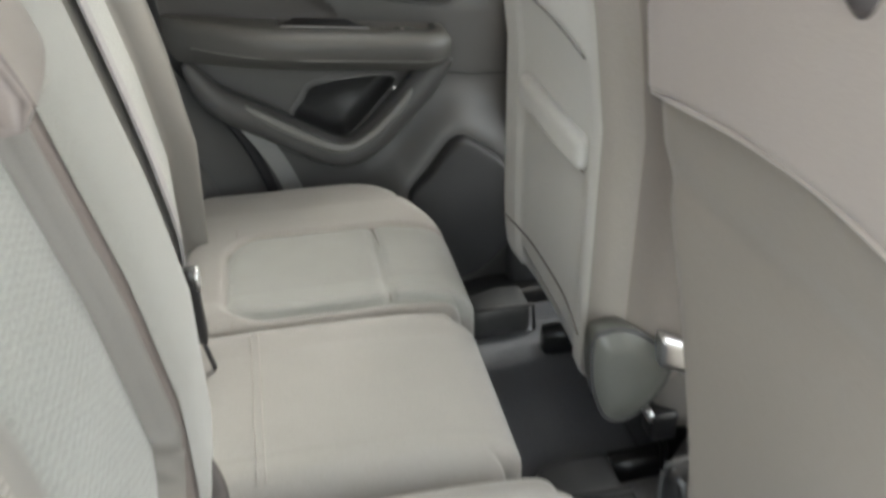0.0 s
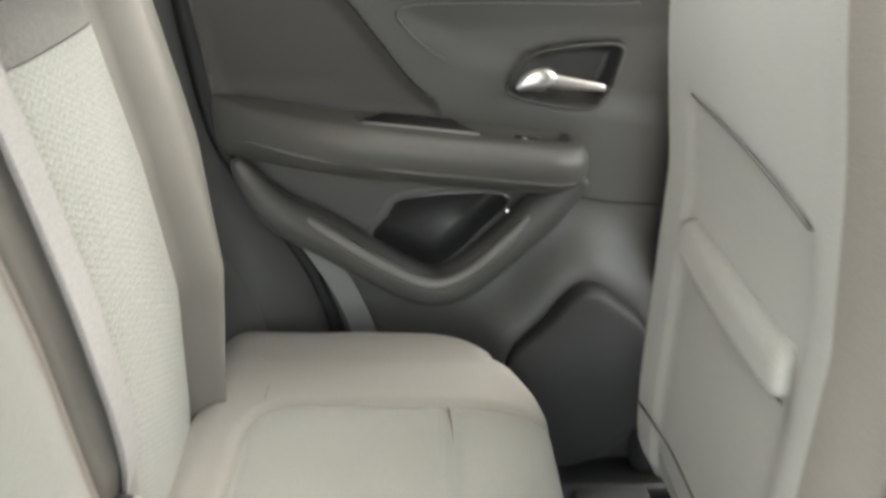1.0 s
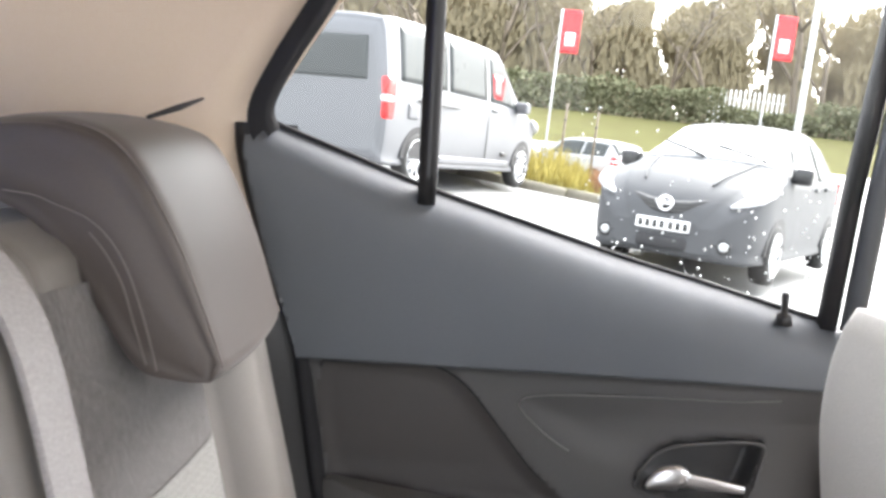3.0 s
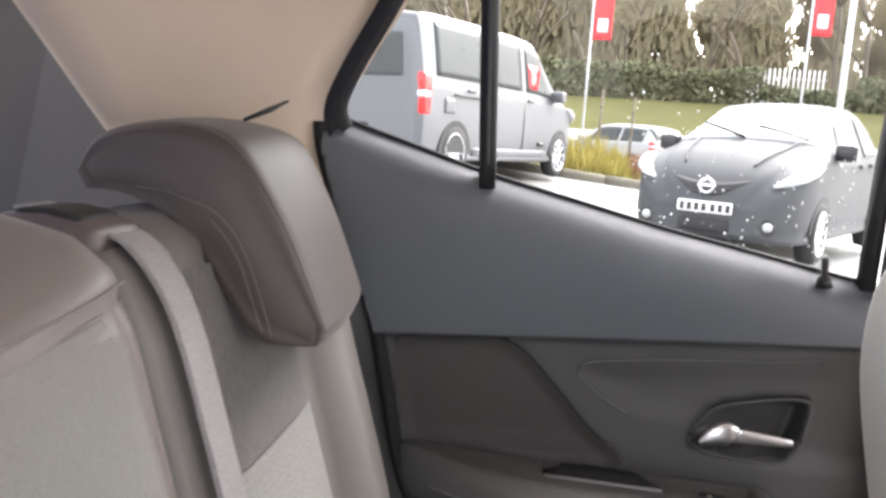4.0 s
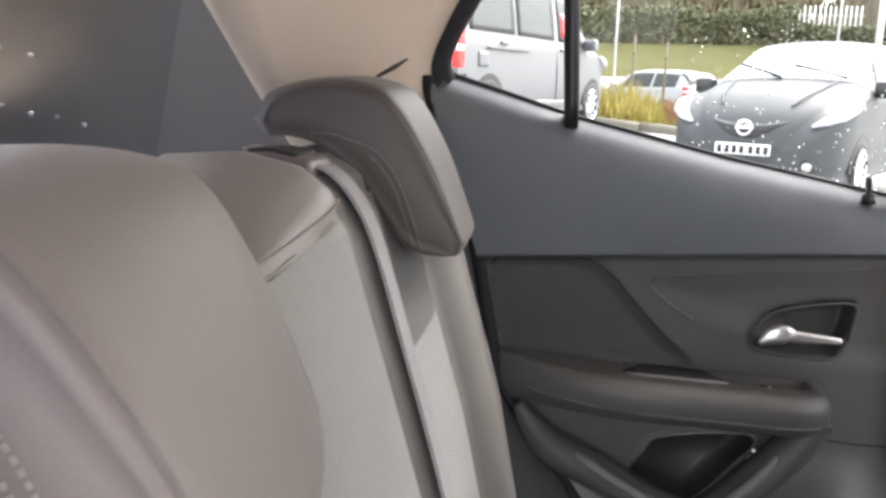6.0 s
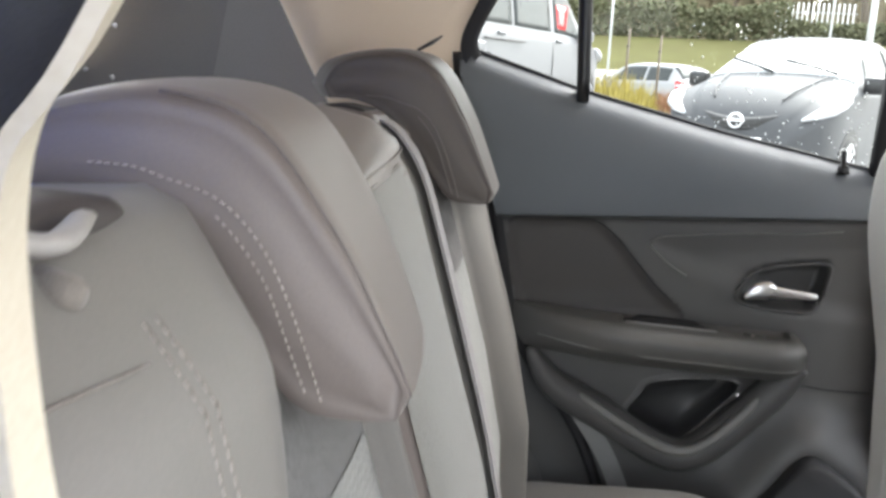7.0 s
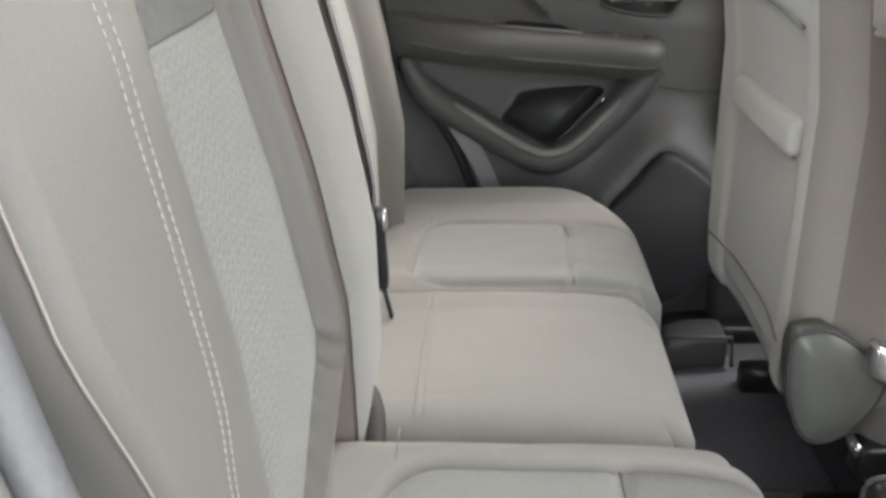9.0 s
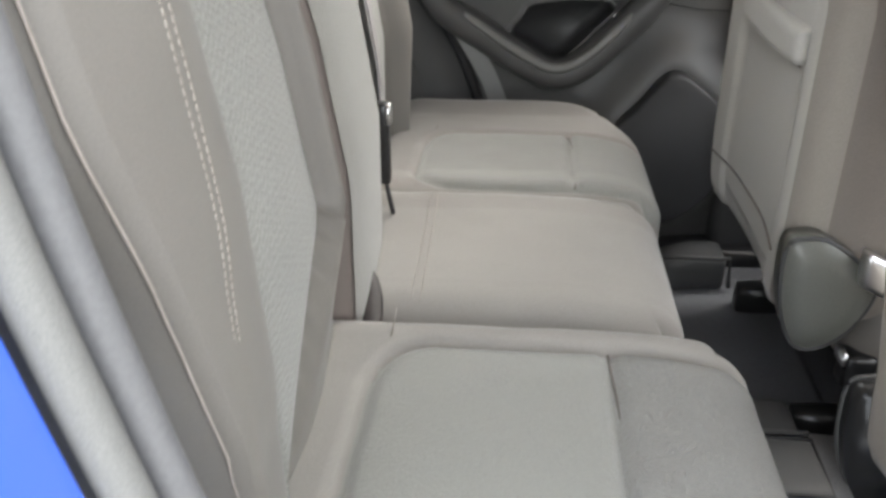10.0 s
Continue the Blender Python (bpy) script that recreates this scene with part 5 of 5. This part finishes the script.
def car(name, m, stations, wheels, r, paint, label, windows, screen, rear_screen, category="car", lamp=None, plate=None, tail=None, mirror=0.7):
    """A car heading along +x, its skin drawn over cross sections: (x, bottom, shoulder, top, half-width at the shoulder, half-width at the top)."""
    ob = thing(name, (0, 0, 0), m, label=label, category=category, group="vehicles outside")
    cols = [smooth_line([(i, 0, v) for i, v in enumerate(c)], 5) for c in zip(*stations)]
    rows = [[c[i].z for c in cols] for i in range(len(cols[0]))]

    def ring(row):
        x, zb, zs, zt, ws, wt = row
        half = [(0, zb), (ws * 0.90, zb), (ws * 0.975, zb + 0.10), (ws, zb + (zs - zb) * 0.45), (ws * 0.992, zs - 0.10), (ws * 0.975, zs), ((ws * 0.975 + wt * 1.06) / 2, (zs + zt - 0.05) / 2), (wt * 1.03, zt - 0.055), (wt * 0.90, zt - 0.018), (wt * 0.45, zt + 0.012), (0, zt + 0.018)]
        return [p.copy() for p in smooth_line([(x, y, z) for y, z in half], 3)]
    n = len(ring(rows[0]))
    skin = [ring(q) for q in rows]
    loops = [q + [Vector((p.x, -p.y, p.z)) for p in q[-2:0:-1]] for q in skin]
    body = part("body", loft(loops), paint, ob)
    for f in body.data.polygons:
        f.use_smooth = f.loop_total == 4

    def at(x, k):
        """A point of the skin at x; k counts along the ring."""
        i = max(1, min(len(rows) - 1, next((j for j, q in enumerate(rows) if q[0] >= x), len(rows) - 1)))
        t = (x - rows[i - 1][0]) / max(1e-6, rows[i][0] - rows[i - 1][0])
        j = min(n - 2, int(k))
        f = k - j
        return (skin[i - 1][j] * (1 - f) + skin[i - 1][j + 1] * f) * (1 - t) + (skin[i][j] * (1 - f) + skin[i][j + 1] * f) * t

    def panel(nm, x0, x1, k0, k1, material, lab="", mirrored=False, s=1, lift=0.008, nx=10, nk=8, slant=0.0):
        """A thin panel lying on the skin between x0 and x1 and two ring lines."""
        grid = []
        ks = [k0 + (k1 - k0) * j / nk for j in range(nk + 1)]
        if mirrored:
            ks = [-q for q in ks[::-1]] + ks
        for i in range(nx + 1):
            line = []
            for k in ks:
                a = abs(k)
                q = (a - k0) / (k1 - k0) if k1 > k0 else 0
                x = x0 + (x1 - x0 + slant * q) * i / nx
                p = at(x, a)
                e = (at(x + 0.01, a) - at(x - 0.01, a)).cross(at(x, min(n - 1, a + 0.2)) - at(x, max(0, a - 0.2)))
                if e.length > 1e-9:
                    e.normalize()
                    if e.y < 0 or (abs(e.y) < 0.2 and e.z < 0):
                        e = -e
                    p = p + e * lift
                line.append(Vector((p.x, p.y * (-1 if k < 0 else s), p.z)))
            grid.append(line)
        bm = loft(grid, cap=False, closed=False)
        bmesh.ops.remove_doubles(bm, verts=bm.verts, dist=1e-4)
        thicken(bm, 0.006)
        return part(nm, bm, material, ob, lab)
    for s in (-1, 1):
        for x0, x1, slant in windows:
            panel("side_window", x0, x1, 15.6, 20.4, CARGLASS, "dark side window", s=s, slant=slant)
        for x in wheels:
            w = max(q[4] for q in rows)
            arch = [(x + math.cos(a) * (r + 0.055), max(0.20, r + math.sin(a) * (r + 0.055))) for a in [math.pi * q / 14 for q in range(15)]]
            bm = bmesh.new()
            top = [bm.verts.new((px, s * (at(px, 9).y + 0.006), pz)) for px, pz in arch]
            low = [bm.verts.new((px, s * (at(px, 9).y - 0.08), pz)) for px, pz in arch]
            bm.faces.new(top)
            for i in range(15):
                bm.faces.new([top[i], top[(i + 1) % 15], low[(i + 1) % 15], low[i]])
            part("wheel_arch", bm, BLACK, ob, "dark wheel arch", smooth=False)
            wheel(ob, x, s * (at(x, 9).y + 0.018), r, s)
        for x in (windows[0][1] - 0.32, windows[-1][0] + 0.12):
            p = at(x, 13)
            part("door_handle", rbox((x - 0.10, min(s * p.y, s * (p.y + 0.03)), p.z - 0.02), (x + 0.10, max(s * p.y, s * (p.y + 0.03)), p.z + 0.02), 0.012, (6, 3, 3)), paint, ob)
        p = at(mirror, 15)
        part("mirror", rbox((mirror - 0.07, 0, p.z + 0.0), (mirror + 0.09, 1, p.z + 0.17), 0.05, (6, 5, 6), lambda q: Vector((q.x, s * (p.y - 0.02 + 0.20 * q.y), q.z))), BLACKGLOSS if paint is CARGREY else paint, ob, "door mirror")
    panel("windscreen", screen[0], screen[1], 20.6, n - 1.001, SCREENGLASS, "windscreen with the sky's reflection put into its pale colour", mirrored=True)
    if rear_screen:
        panel("rear_window", rear_screen[0], rear_screen[1], 20.6, n - 1.001, CARGLASS, "dark rear window", mirrored=True)
    xr = min(q[0] for q in rows)
    for s in (-1, 1):
        if lamp:
            part("headlamp", tube([Vector((at(x, k).x + 0.02, s * (at(x, k).y + 0.012), at(x, k).z + 0.01)) for x, k in lamp], [0.02, 0.055, 0.075, 0.07, 0.05, 0.015], 12, flat=0.8), LAMPCLEAR, ob, "swept clear headlamp")
        if tail:
            z0, z1, y = tail
            t = part("tail_lamp", rbox((xr + 0.02, s * y - 0.10, z0), (xr + 0.22, s * y + 0.10, z1), 0.03, (4, 4, 8)), REDLAMP, ob, "red tail lamp")
            zm = (z0 + z1) / 2
            part("lamp_band", rbox((xr + 0.012, s * y - 0.104, zm - 0.05), (xr + 0.20, s * y + 0.104, zm + 0.04), 0.02, (3, 3, 3)), LAMPCLEAR, t, "white lamp band")
    if plate:
        x, z = plate
        f = 1 if x > 0 else -1
        p = part("number_plate", rbox((x - 0.02, -0.26, z - 0.055), (x + 0.02, 0.26, z + 0.055), 0.008, (2, 10, 3)), PLATEWHITE, ob, "white number plate")
        for k in range(7):
            y = -0.21 + 0.07 * k + (0.015 if k > 3 else 0)
            part("plate_mark", rbox((x + f * 0.020 - 0.004, y - 0.022, z - 0.036), (x + f * 0.020 + 0.004, y + 0.022, z + 0.036), 0.003, (1, 2, 2)), BAR, p)
    return ob


# pale opaque base stands for the sky mirrored in the glass
SCREENGLASS = mat("painted_sky_windscreen", (0.44, 0.455, 0.46), 0.15, metal=0.3, blotch=0.08)


def build_vehicles():
    van = [(-2.48, 0.40, 1.10, 1.70, 0.86, 0.70), (-2.43, 0.28, 1.14, 1.84, 0.94, 0.75), (-2.25, 0.24, 1.16, 1.94, 0.96, 0.78), (-1.0, 0.23, 1.16, 1.965, 0.96, 0.79), (0.45, 0.23, 1.15, 1.95, 0.96, 0.78), (0.90, 0.23, 1.14, 1.86, 0.96, 0.75), (1.35, 0.23, 1.12, 1.56, 0.955, 0.74), (1.75, 0.24, 1.10, 1.27, 0.94, 0.74), (2.08, 0.25, 0.99, 1.13, 0.90, 0.66), (2.32, 0.28, 0.82, 0.96, 0.80, 0.55), (2.45, 0.34, 0.58, 0.70, 0.64, 0.42), (2.49, 0.42, 0.50, 0.56, 0.50, 0.30)]
    v = car("van", pose(-2.15, 11.7, 0.70, 0, 0, 69.5), van, (-1.65, 1.62), 0.335, SILVER, "silver people carrier van parked with its tail towards us", [(-2.12, -0.98, 0.0), (-0.90, 0.20, 0.0), (0.34, 1.42, -0.52)], (0.95, 1.70), None, "van", lamp=[(2.36, 18), (2.30, 16), (2.20, 15), (2.10, 14.5), (2.0, 14.5), (1.9, 14.5)], tail=(0.76, 1.24, 0.87), mirror=1.30)
    part("tailgate_window", rbox((-2.475, -0.70, 1.18), (-2.425, 0.70, 1.68), 0.02, (2, 14, 8), lambda p: Vector((p.x + 0.02 * max(0, p.z - 1.15) - 0.03 + 0.01 * p.y * p.y, p.y * (1 - 0.10 * (p.z - 1.18)), p.z))), CARGLASS, v, "dark tailgate window")
    part("slide_rail", rbox((-1.75, -0.985, 1.015), (-0.65, -0.962, 1.035), 0.006, (6, 2, 2)), BLACK, v, "black sliding door rail")
    part("fuel_flap", rbox((-1.95, -0.972, 0.80), (-1.70, -0.955, 0.98), 0.006, (4, 2, 4)), SILVER, v)
    part("side_mark", rbox((0.78, -0.975, 0.46), (1.02, -0.955, 0.52), 0.004, (2, 2, 2)), BAR, v, "dark model badge bar")
    part("red_patch", rbox((0.42, -0.93, 1.26), (0.72, -0.86, 1.60), 0.004, (3, 2, 3), lambda p: Vector((p.x + 0.3 * (p.z - 1.26) * (p.x - 0.42) / 0.3, p.y + 0.12 * (p.z - 1.26), p.z))), REDPAINT, v, "red patch in the front window")
    for s in (-1, 1):
        part("door_seam", tube([(0.27, s * 0.962, 0.40), (0.27, s * 0.966, 0.80), (0.27, s * 0.945, 1.12)], 0.006, 5), TRIMGREY, v)
        part("sill_trim", rbox((-1.2, s * 0.945 - 0.012, 0.30), (1.15, s * 0.945 + 0.012, 0.40), 0.01, (8, 2, 3)), SILVER, v)
    hatch = [(-2.04, 0.45, 0.78, 0.86, 0.60, 0.46), (-1.96, 0.32, 0.92, 1.02, 0.76, 0.58), (-1.80, 0.25, 1.02, 1.22, 0.82, 0.60), (-1.50, 0.22, 1.04, 1.48, 0.845, 0.57), (-0.8, 0.20, 1.03, 1.58, 0.85, 0.58), (-0.2, 0.20, 1.01, 1.59, 0.85, 0.58), (0.15, 0.20, 1.00, 1.53, 0.85, 0.58), (0.55, 0.20, 1.00, 1.35, 0.85, 0.63), (0.95, 0.20, 1.00, 1.15, 0.85, 0.71), (1.22, 0.20, 0.98, 1.09, 0.85, 0.66), (1.58, 0.20, 0.88, 0.99, 0.835, 0.60), (1.84, 0.20, 0.76, 0.86, 0.77, 0.52), (1.99, 0.22, 0.64, 0.72, 0.64, 0.42), (2.06, 0.28, 0.50, 0.56, 0.48, 0.32)]
    h = car("hatchback", pose(1.85, 9.62, 0.262, 0, 0, 243), hatch, (-1.36, 1.24), 0.305, CARGREY, "dark grey hatchback parked nose towards us, wet with rain", [(-1.42, -0.52, 0.0), (-0.44, 0.74, -0.42)], (0.18, 0.94), (-1.80, -1.52), "hatchback", lamp=[(1.93, 19), (1.86, 17.5), (1.74, 16.2), (1.60, 15.6), (1.46, 15.3), (1.33, 15.2)], plate=(2.075, 0.50), tail=(0.78, 1.08, 0.72), mirror=0.78)
    part("grille", rbox((1.94, -0.44, 0.63), (2.062, 0.44, 0.76), 0.03, (4, 16, 6), lambda p: Vector((p.x - 0.16 * (p.y / 0.44) ** 2, p.y, p.z + 0.07 * (p.y / 0.44) ** 2 - 0.03))), BLACKGLOSS, h, "black mesh grille")
    for k in range(3):
        part("grille_bar", tube(smooth_line([(2.066 - 0.16 * u * u, 0.40 * u, 0.635 + 0.036 * k + 0.07 * u * u) for u in (-1, -0.5, 0, 0.5, 1)], 3), 0.005, 5), TRIMGREY, h)
    part("emblem", tube([(2.08, math.cos(2 * math.pi * q / 18) * 0.065, 0.70 + math.sin(2 * math.pi * q / 18) * 0.065) for q in range(18)], 0.013, 6, closed=True), CHROME, h, "chrome ring emblem")
    part("emblem_bar", rbox((2.072, -0.085, 0.687), (2.094, 0.085, 0.713), 0.004, (2, 4, 2)), CHROME, h)
    part("lower_grille", rbox((1.98, -0.46, 0.27), (2.090, 0.46, 0.40), 0.02, (3, 12, 4), lambda p: Vector((p.x - 0.10 * (p.y / 0.46) ** 2, p.y, p.z))), BLACK, h, "black lower intake")
    for s in (-1, 1):
        part("bonnet_crease", tube(smooth_line([(1.0, s * 0.50, 1.158), (1.3, s * 0.46, 1.085), (1.6, s * 0.40, 1.005), (1.80, s * 0.33, 0.905)], 4), 0.010, 6), CARGREY, h)
        part("fog_lamp", tube([(1.90, s * 0.58, 0.37), (2.045, s * 0.58, 0.37), (2.052, s * 0.58, 0.37)], [0.05, 0.045, 0.03], 16), STEEL, h, "round fog lamp")
        part("fog_ring", tube([(2.035, s * 0.58 + math.cos(q * math.pi / 8) * 0.062, 0.37 + math.sin(q * math.pi / 8) * 0.062) for q in range(16)], 0.012, 6, closed=True), BLACKGLOSS, h)
    for y0, y1 in ((0.58, -0.02), (-0.06, -0.56)):
        part("wiper", tube([(0.96, y0, 1.19), (0.84, (y0 + y1) / 2, 1.262), (0.72, y1, 1.322)], 0.017, 6), BLACK, h, "black wiper")
    est = [(-2.10, 0.45, 0.80, 0.90, 0.66, 0.50), (-2.02, 0.30, 0.93, 1.06, 0.80, 0.60), (-1.85, 0.25, 0.96, 1.30, 0.85, 0.60), (-1.60, 0.22, 0.97, 1.45, 0.86, 0.60), (-0.5, 0.20, 0.96, 1.50, 0.86, 0.60), (0.15, 0.20, 0.95, 1.47, 0.86, 0.60), (0.55, 0.20, 0.95, 1.30, 0.86, 0.64), (1.0, 0.20, 0.94, 1.06, 0.86, 0.72), (1.5, 0.20, 0.84, 0.95, 0.84, 0.62), (1.85, 0.20, 0.72, 0.82, 0.77, 0.50), (2.05, 0.22, 0.60, 0.68, 0.62, 0.40), (2.10, 0.28, 0.50, 0.55, 0.50, 0.30)]
    car("estate_car", pose(0.63, 26.36, 0.36, 0, 0, 135.6), est, (-1.3, 1.3), 0.30, WHITEPAINT, "white estate car parked beyond the grassy island", [(-1.62, -0.75, 0.0), (-0.66, 0.66, -0.40)], (0.20, 0.96), (-1.99, -1.66), "estate car", tail=(0.76, 1.02, 0.74), plate=(-2.10, 0.68), mirror=0.75)


def tree(m, h, seed, green=False):
    """A bare winter tree: tapered trunk, forking limbs and a ragged crown of thin twigs."""
    rng = random.Random(seed)
    ob = thing("tree", (0, 0, 0), m, label="bare winter tree with fine brown twigs" if not green else "tree with thin dull green crown", category="tree", group="trees beyond the road")
    bm = bmesh.new()
    tips = []

    def grow(p, d, length, r, level):
        pts, rad = [p], [r]
        q = p
        n = 4
        for i in range(n):
            d = (d + Vector((rng.uniform(-0.16, 0.16), rng.uniform(-0.16, 0.16), 0.05))).normalized()
            q = q + d * length / n
            pts.append(q)
            rad.append(r * (1 - 0.55 * (i + 1) / n))
        tube(pts, rad, 5 if level else 8, bm=bm)
        if level >= 3:
            tips.append((q, d))
            return
        for k in range(rng.randint(3, 4)):
            a = rng.uniform(0, 2 * math.pi)
            s = Vector((math.cos(a), math.sin(a), rng.uniform(0.25, 0.9)))
            start = pts[rng.randint(2, n)]
            grow(start, (d * 0.6 + s * 0.75).normalized(), length * rng.uniform(0.55, 0.75), r * 0.48, level + 1)
    grow(Vector((0, 0, -0.2)), Vector((0, 0, 1)), h * 0.42, h * 0.017, 0)
    part("trunk", bm, BARK, ob)
    bm = bmesh.new()
    for q, d in tips:
        for _ in range(26):
            s = (d * 0.6 + Vector((rng.uniform(-1, 1), rng.uniform(-1, 1), rng.uniform(-0.4, 1)))).normalized()
            o = q + Vector((rng.uniform(-0.5, 0.5), rng.uniform(-0.5, 0.5), rng.uniform(-0.5, 0.5))) * h * 0.08
            e = o + s * h * rng.uniform(0.03, 0.09)
            w = s.cross(Vector((rng.uniform(-1, 1), rng.uniform(-1, 1), 0.3))).normalized() * h * 0.0022
            bm.faces.new([bm.verts.new(o - w), bm.verts.new(o + w), bm.verts.new(e)])
    part("crown", bm, TWIGGY if not green else HEDGE, ob, "ragged crown of thin twigs", smooth=False)


def build_distance():
    rng = random.Random(12)
    for i in range(15):
        x = -13 + i * 2.5 + rng.uniform(-0.8, 0.8)
        y = rng.uniform(46, 54)
        tree(pose(x * 1.2, y, ground_z(x, y), 0, 0, rng.uniform(0, 360)), rng.uniform(10, 14), 40 + i)
    # dense dark hedge in front of the trees
    bm = bmesh.new()
    for _ in range(16000):
        x = rng.uniform(-19, 26)
        top = 1.65 + 0.45 * noise.noise(Vector((x * 0.35, 1.0, 0))) + 0.35 * noise.noise(Vector((x * 1.3, 4.0, 0)))
        if 7.3 < x < 11.5:
            top *= 0.55
        y = 41.2 + rng.uniform(-0.8, 0.8)
        z = ground_z(x, 41.2) + rng.random() ** 0.8 * top
        a, b = Vector((rng.uniform(-1, 1), rng.uniform(-1, 1), rng.uniform(-1, 1))), Vector((rng.uniform(-1, 1), rng.uniform(-1, 1), rng.uniform(-1, 1)))
        a, b = a.normalized() * 0.13, b.normalized() * 0.10
        c = Vector((x, y, z))
        bm.faces.new([bm.verts.new(c - a), bm.verts.new(c + b), bm.verts.new(c + a), bm.verts.new(c - b)])
    solo("hedge", bm, HEDGE, m=Matrix(), label="dark green hedge along the far bank", category="hedge", kind="stuff", smooth=False)
    bm = bmesh.new()
    for _ in range(70000):
        x = rng.uniform(-26, 36)
        z = 3.8 + rng.random() * (8.5 + 3.5 * noise.noise(Vector((x * 0.2, 0, 7.0))))
        y = 60 + rng.uniform(-4, 4)
        if noise.noise(Vector((x * 0.45, 3.0, z * 0.45))) > (0.12 if x > 5 else 0.40) - 0.03 * max(0, z - 6) + rng.uniform(-0.15, 0.25):
            continue
        a = Vector((rng.uniform(-0.5, 0.5), 0, 1)).normalized() * rng.uniform(0.5, 1.4)
        w = Vector((0.12, 0, 0.03))
        c = Vector((x, y, z))
        bm.faces.new([bm.verts.new(c - w), bm.verts.new(c + w), bm.verts.new(c + a)])
    solo("far_wood", bm, TWIGGY, m=Matrix(), label="far bare brown woodland behind the hedge", category="woodland", kind="stuff", smooth=False)
    f = thing("palisade_fence", (9.0, 45.5, 3.4), Matrix(), label="white palisade fence showing through the hedge gap", category="fence")
    for k in range(16):
        x = 7.4 + 0.24 * k
        part("pale", rbox((x - 0.04, 45.48, 3.4), (x + 0.04, 45.52, 5.6), 0.01, (2, 1, 3)), PLATEWHITE, f)
    for z in (3.9, 5.1):
        part("rail", rbox((7.3, 45.53, z), (11.2, 45.57, z + 0.06), 0.01, (2, 1, 2)), STEEL, f)
    p = thing("street_lamp", (5.2, 20.0, 0.2), Matrix(), label="tall grey lamp post on the island", category="street lamp")
    part("column", tube([(5.2, 20.0, 0.1), (5.2, 20.0, 3.0), (5.2, 20.0, 8.0)], [0.085, 0.075, 0.05], 12), STEEL, p)
    part("lantern", rbox((4.6, 19.45, 7.95), (5.15, 19.75, 8.08), 0.03, (6, 4, 3)), STEEL, p)
    for x, y, z in ((-0.22, 27.0, 4.80), (6.25, 27.0, 5.22)):
        b = thing("banner", (x, y, ground_z(x, y)), Matrix(), label="red and white banner on a slim pole", category="banner", group="banners")
        part("pole", tube([(x - 0.33, y, ground_z(x, y)), (x - 0.33, y, z + 1.0)], 0.035, 8), STEEL, b)
        part("cloth", rbox((x - 0.30, y - 0.01, z - 0.35), (x + 0.30, y + 0.01, z + 1.0), 0.005, (6, 1, 8), lambda q: Vector((q.x, q.y + 0.03 * math.sin(q.x * 9), q.z))), REDPAINT, b, "red cloth")
        part("emblem", rbox((x - 0.16, y - 0.025, z - 0.12), (x + 0.16, y + 0.02, z + 0.30), 0.02, (4, 1, 4), lambda q: Vector((q.x, q.y + 0.03 * math.sin(q.x * 9), q.z))), PLATEWHITE, b, "white emblem")


build_floor()
build_shell()
build_door()
build_rear_seats()
front_seat("front_seat", 0.325, "greige front seat back with map pocket beside the far door")
front_seat("front_seat", -0.262, "greige front seat back with curved seam beside the open door", far=False)
build_near_jamb()
build_belts()
build_ground()
build_vehicles()
build_distance()
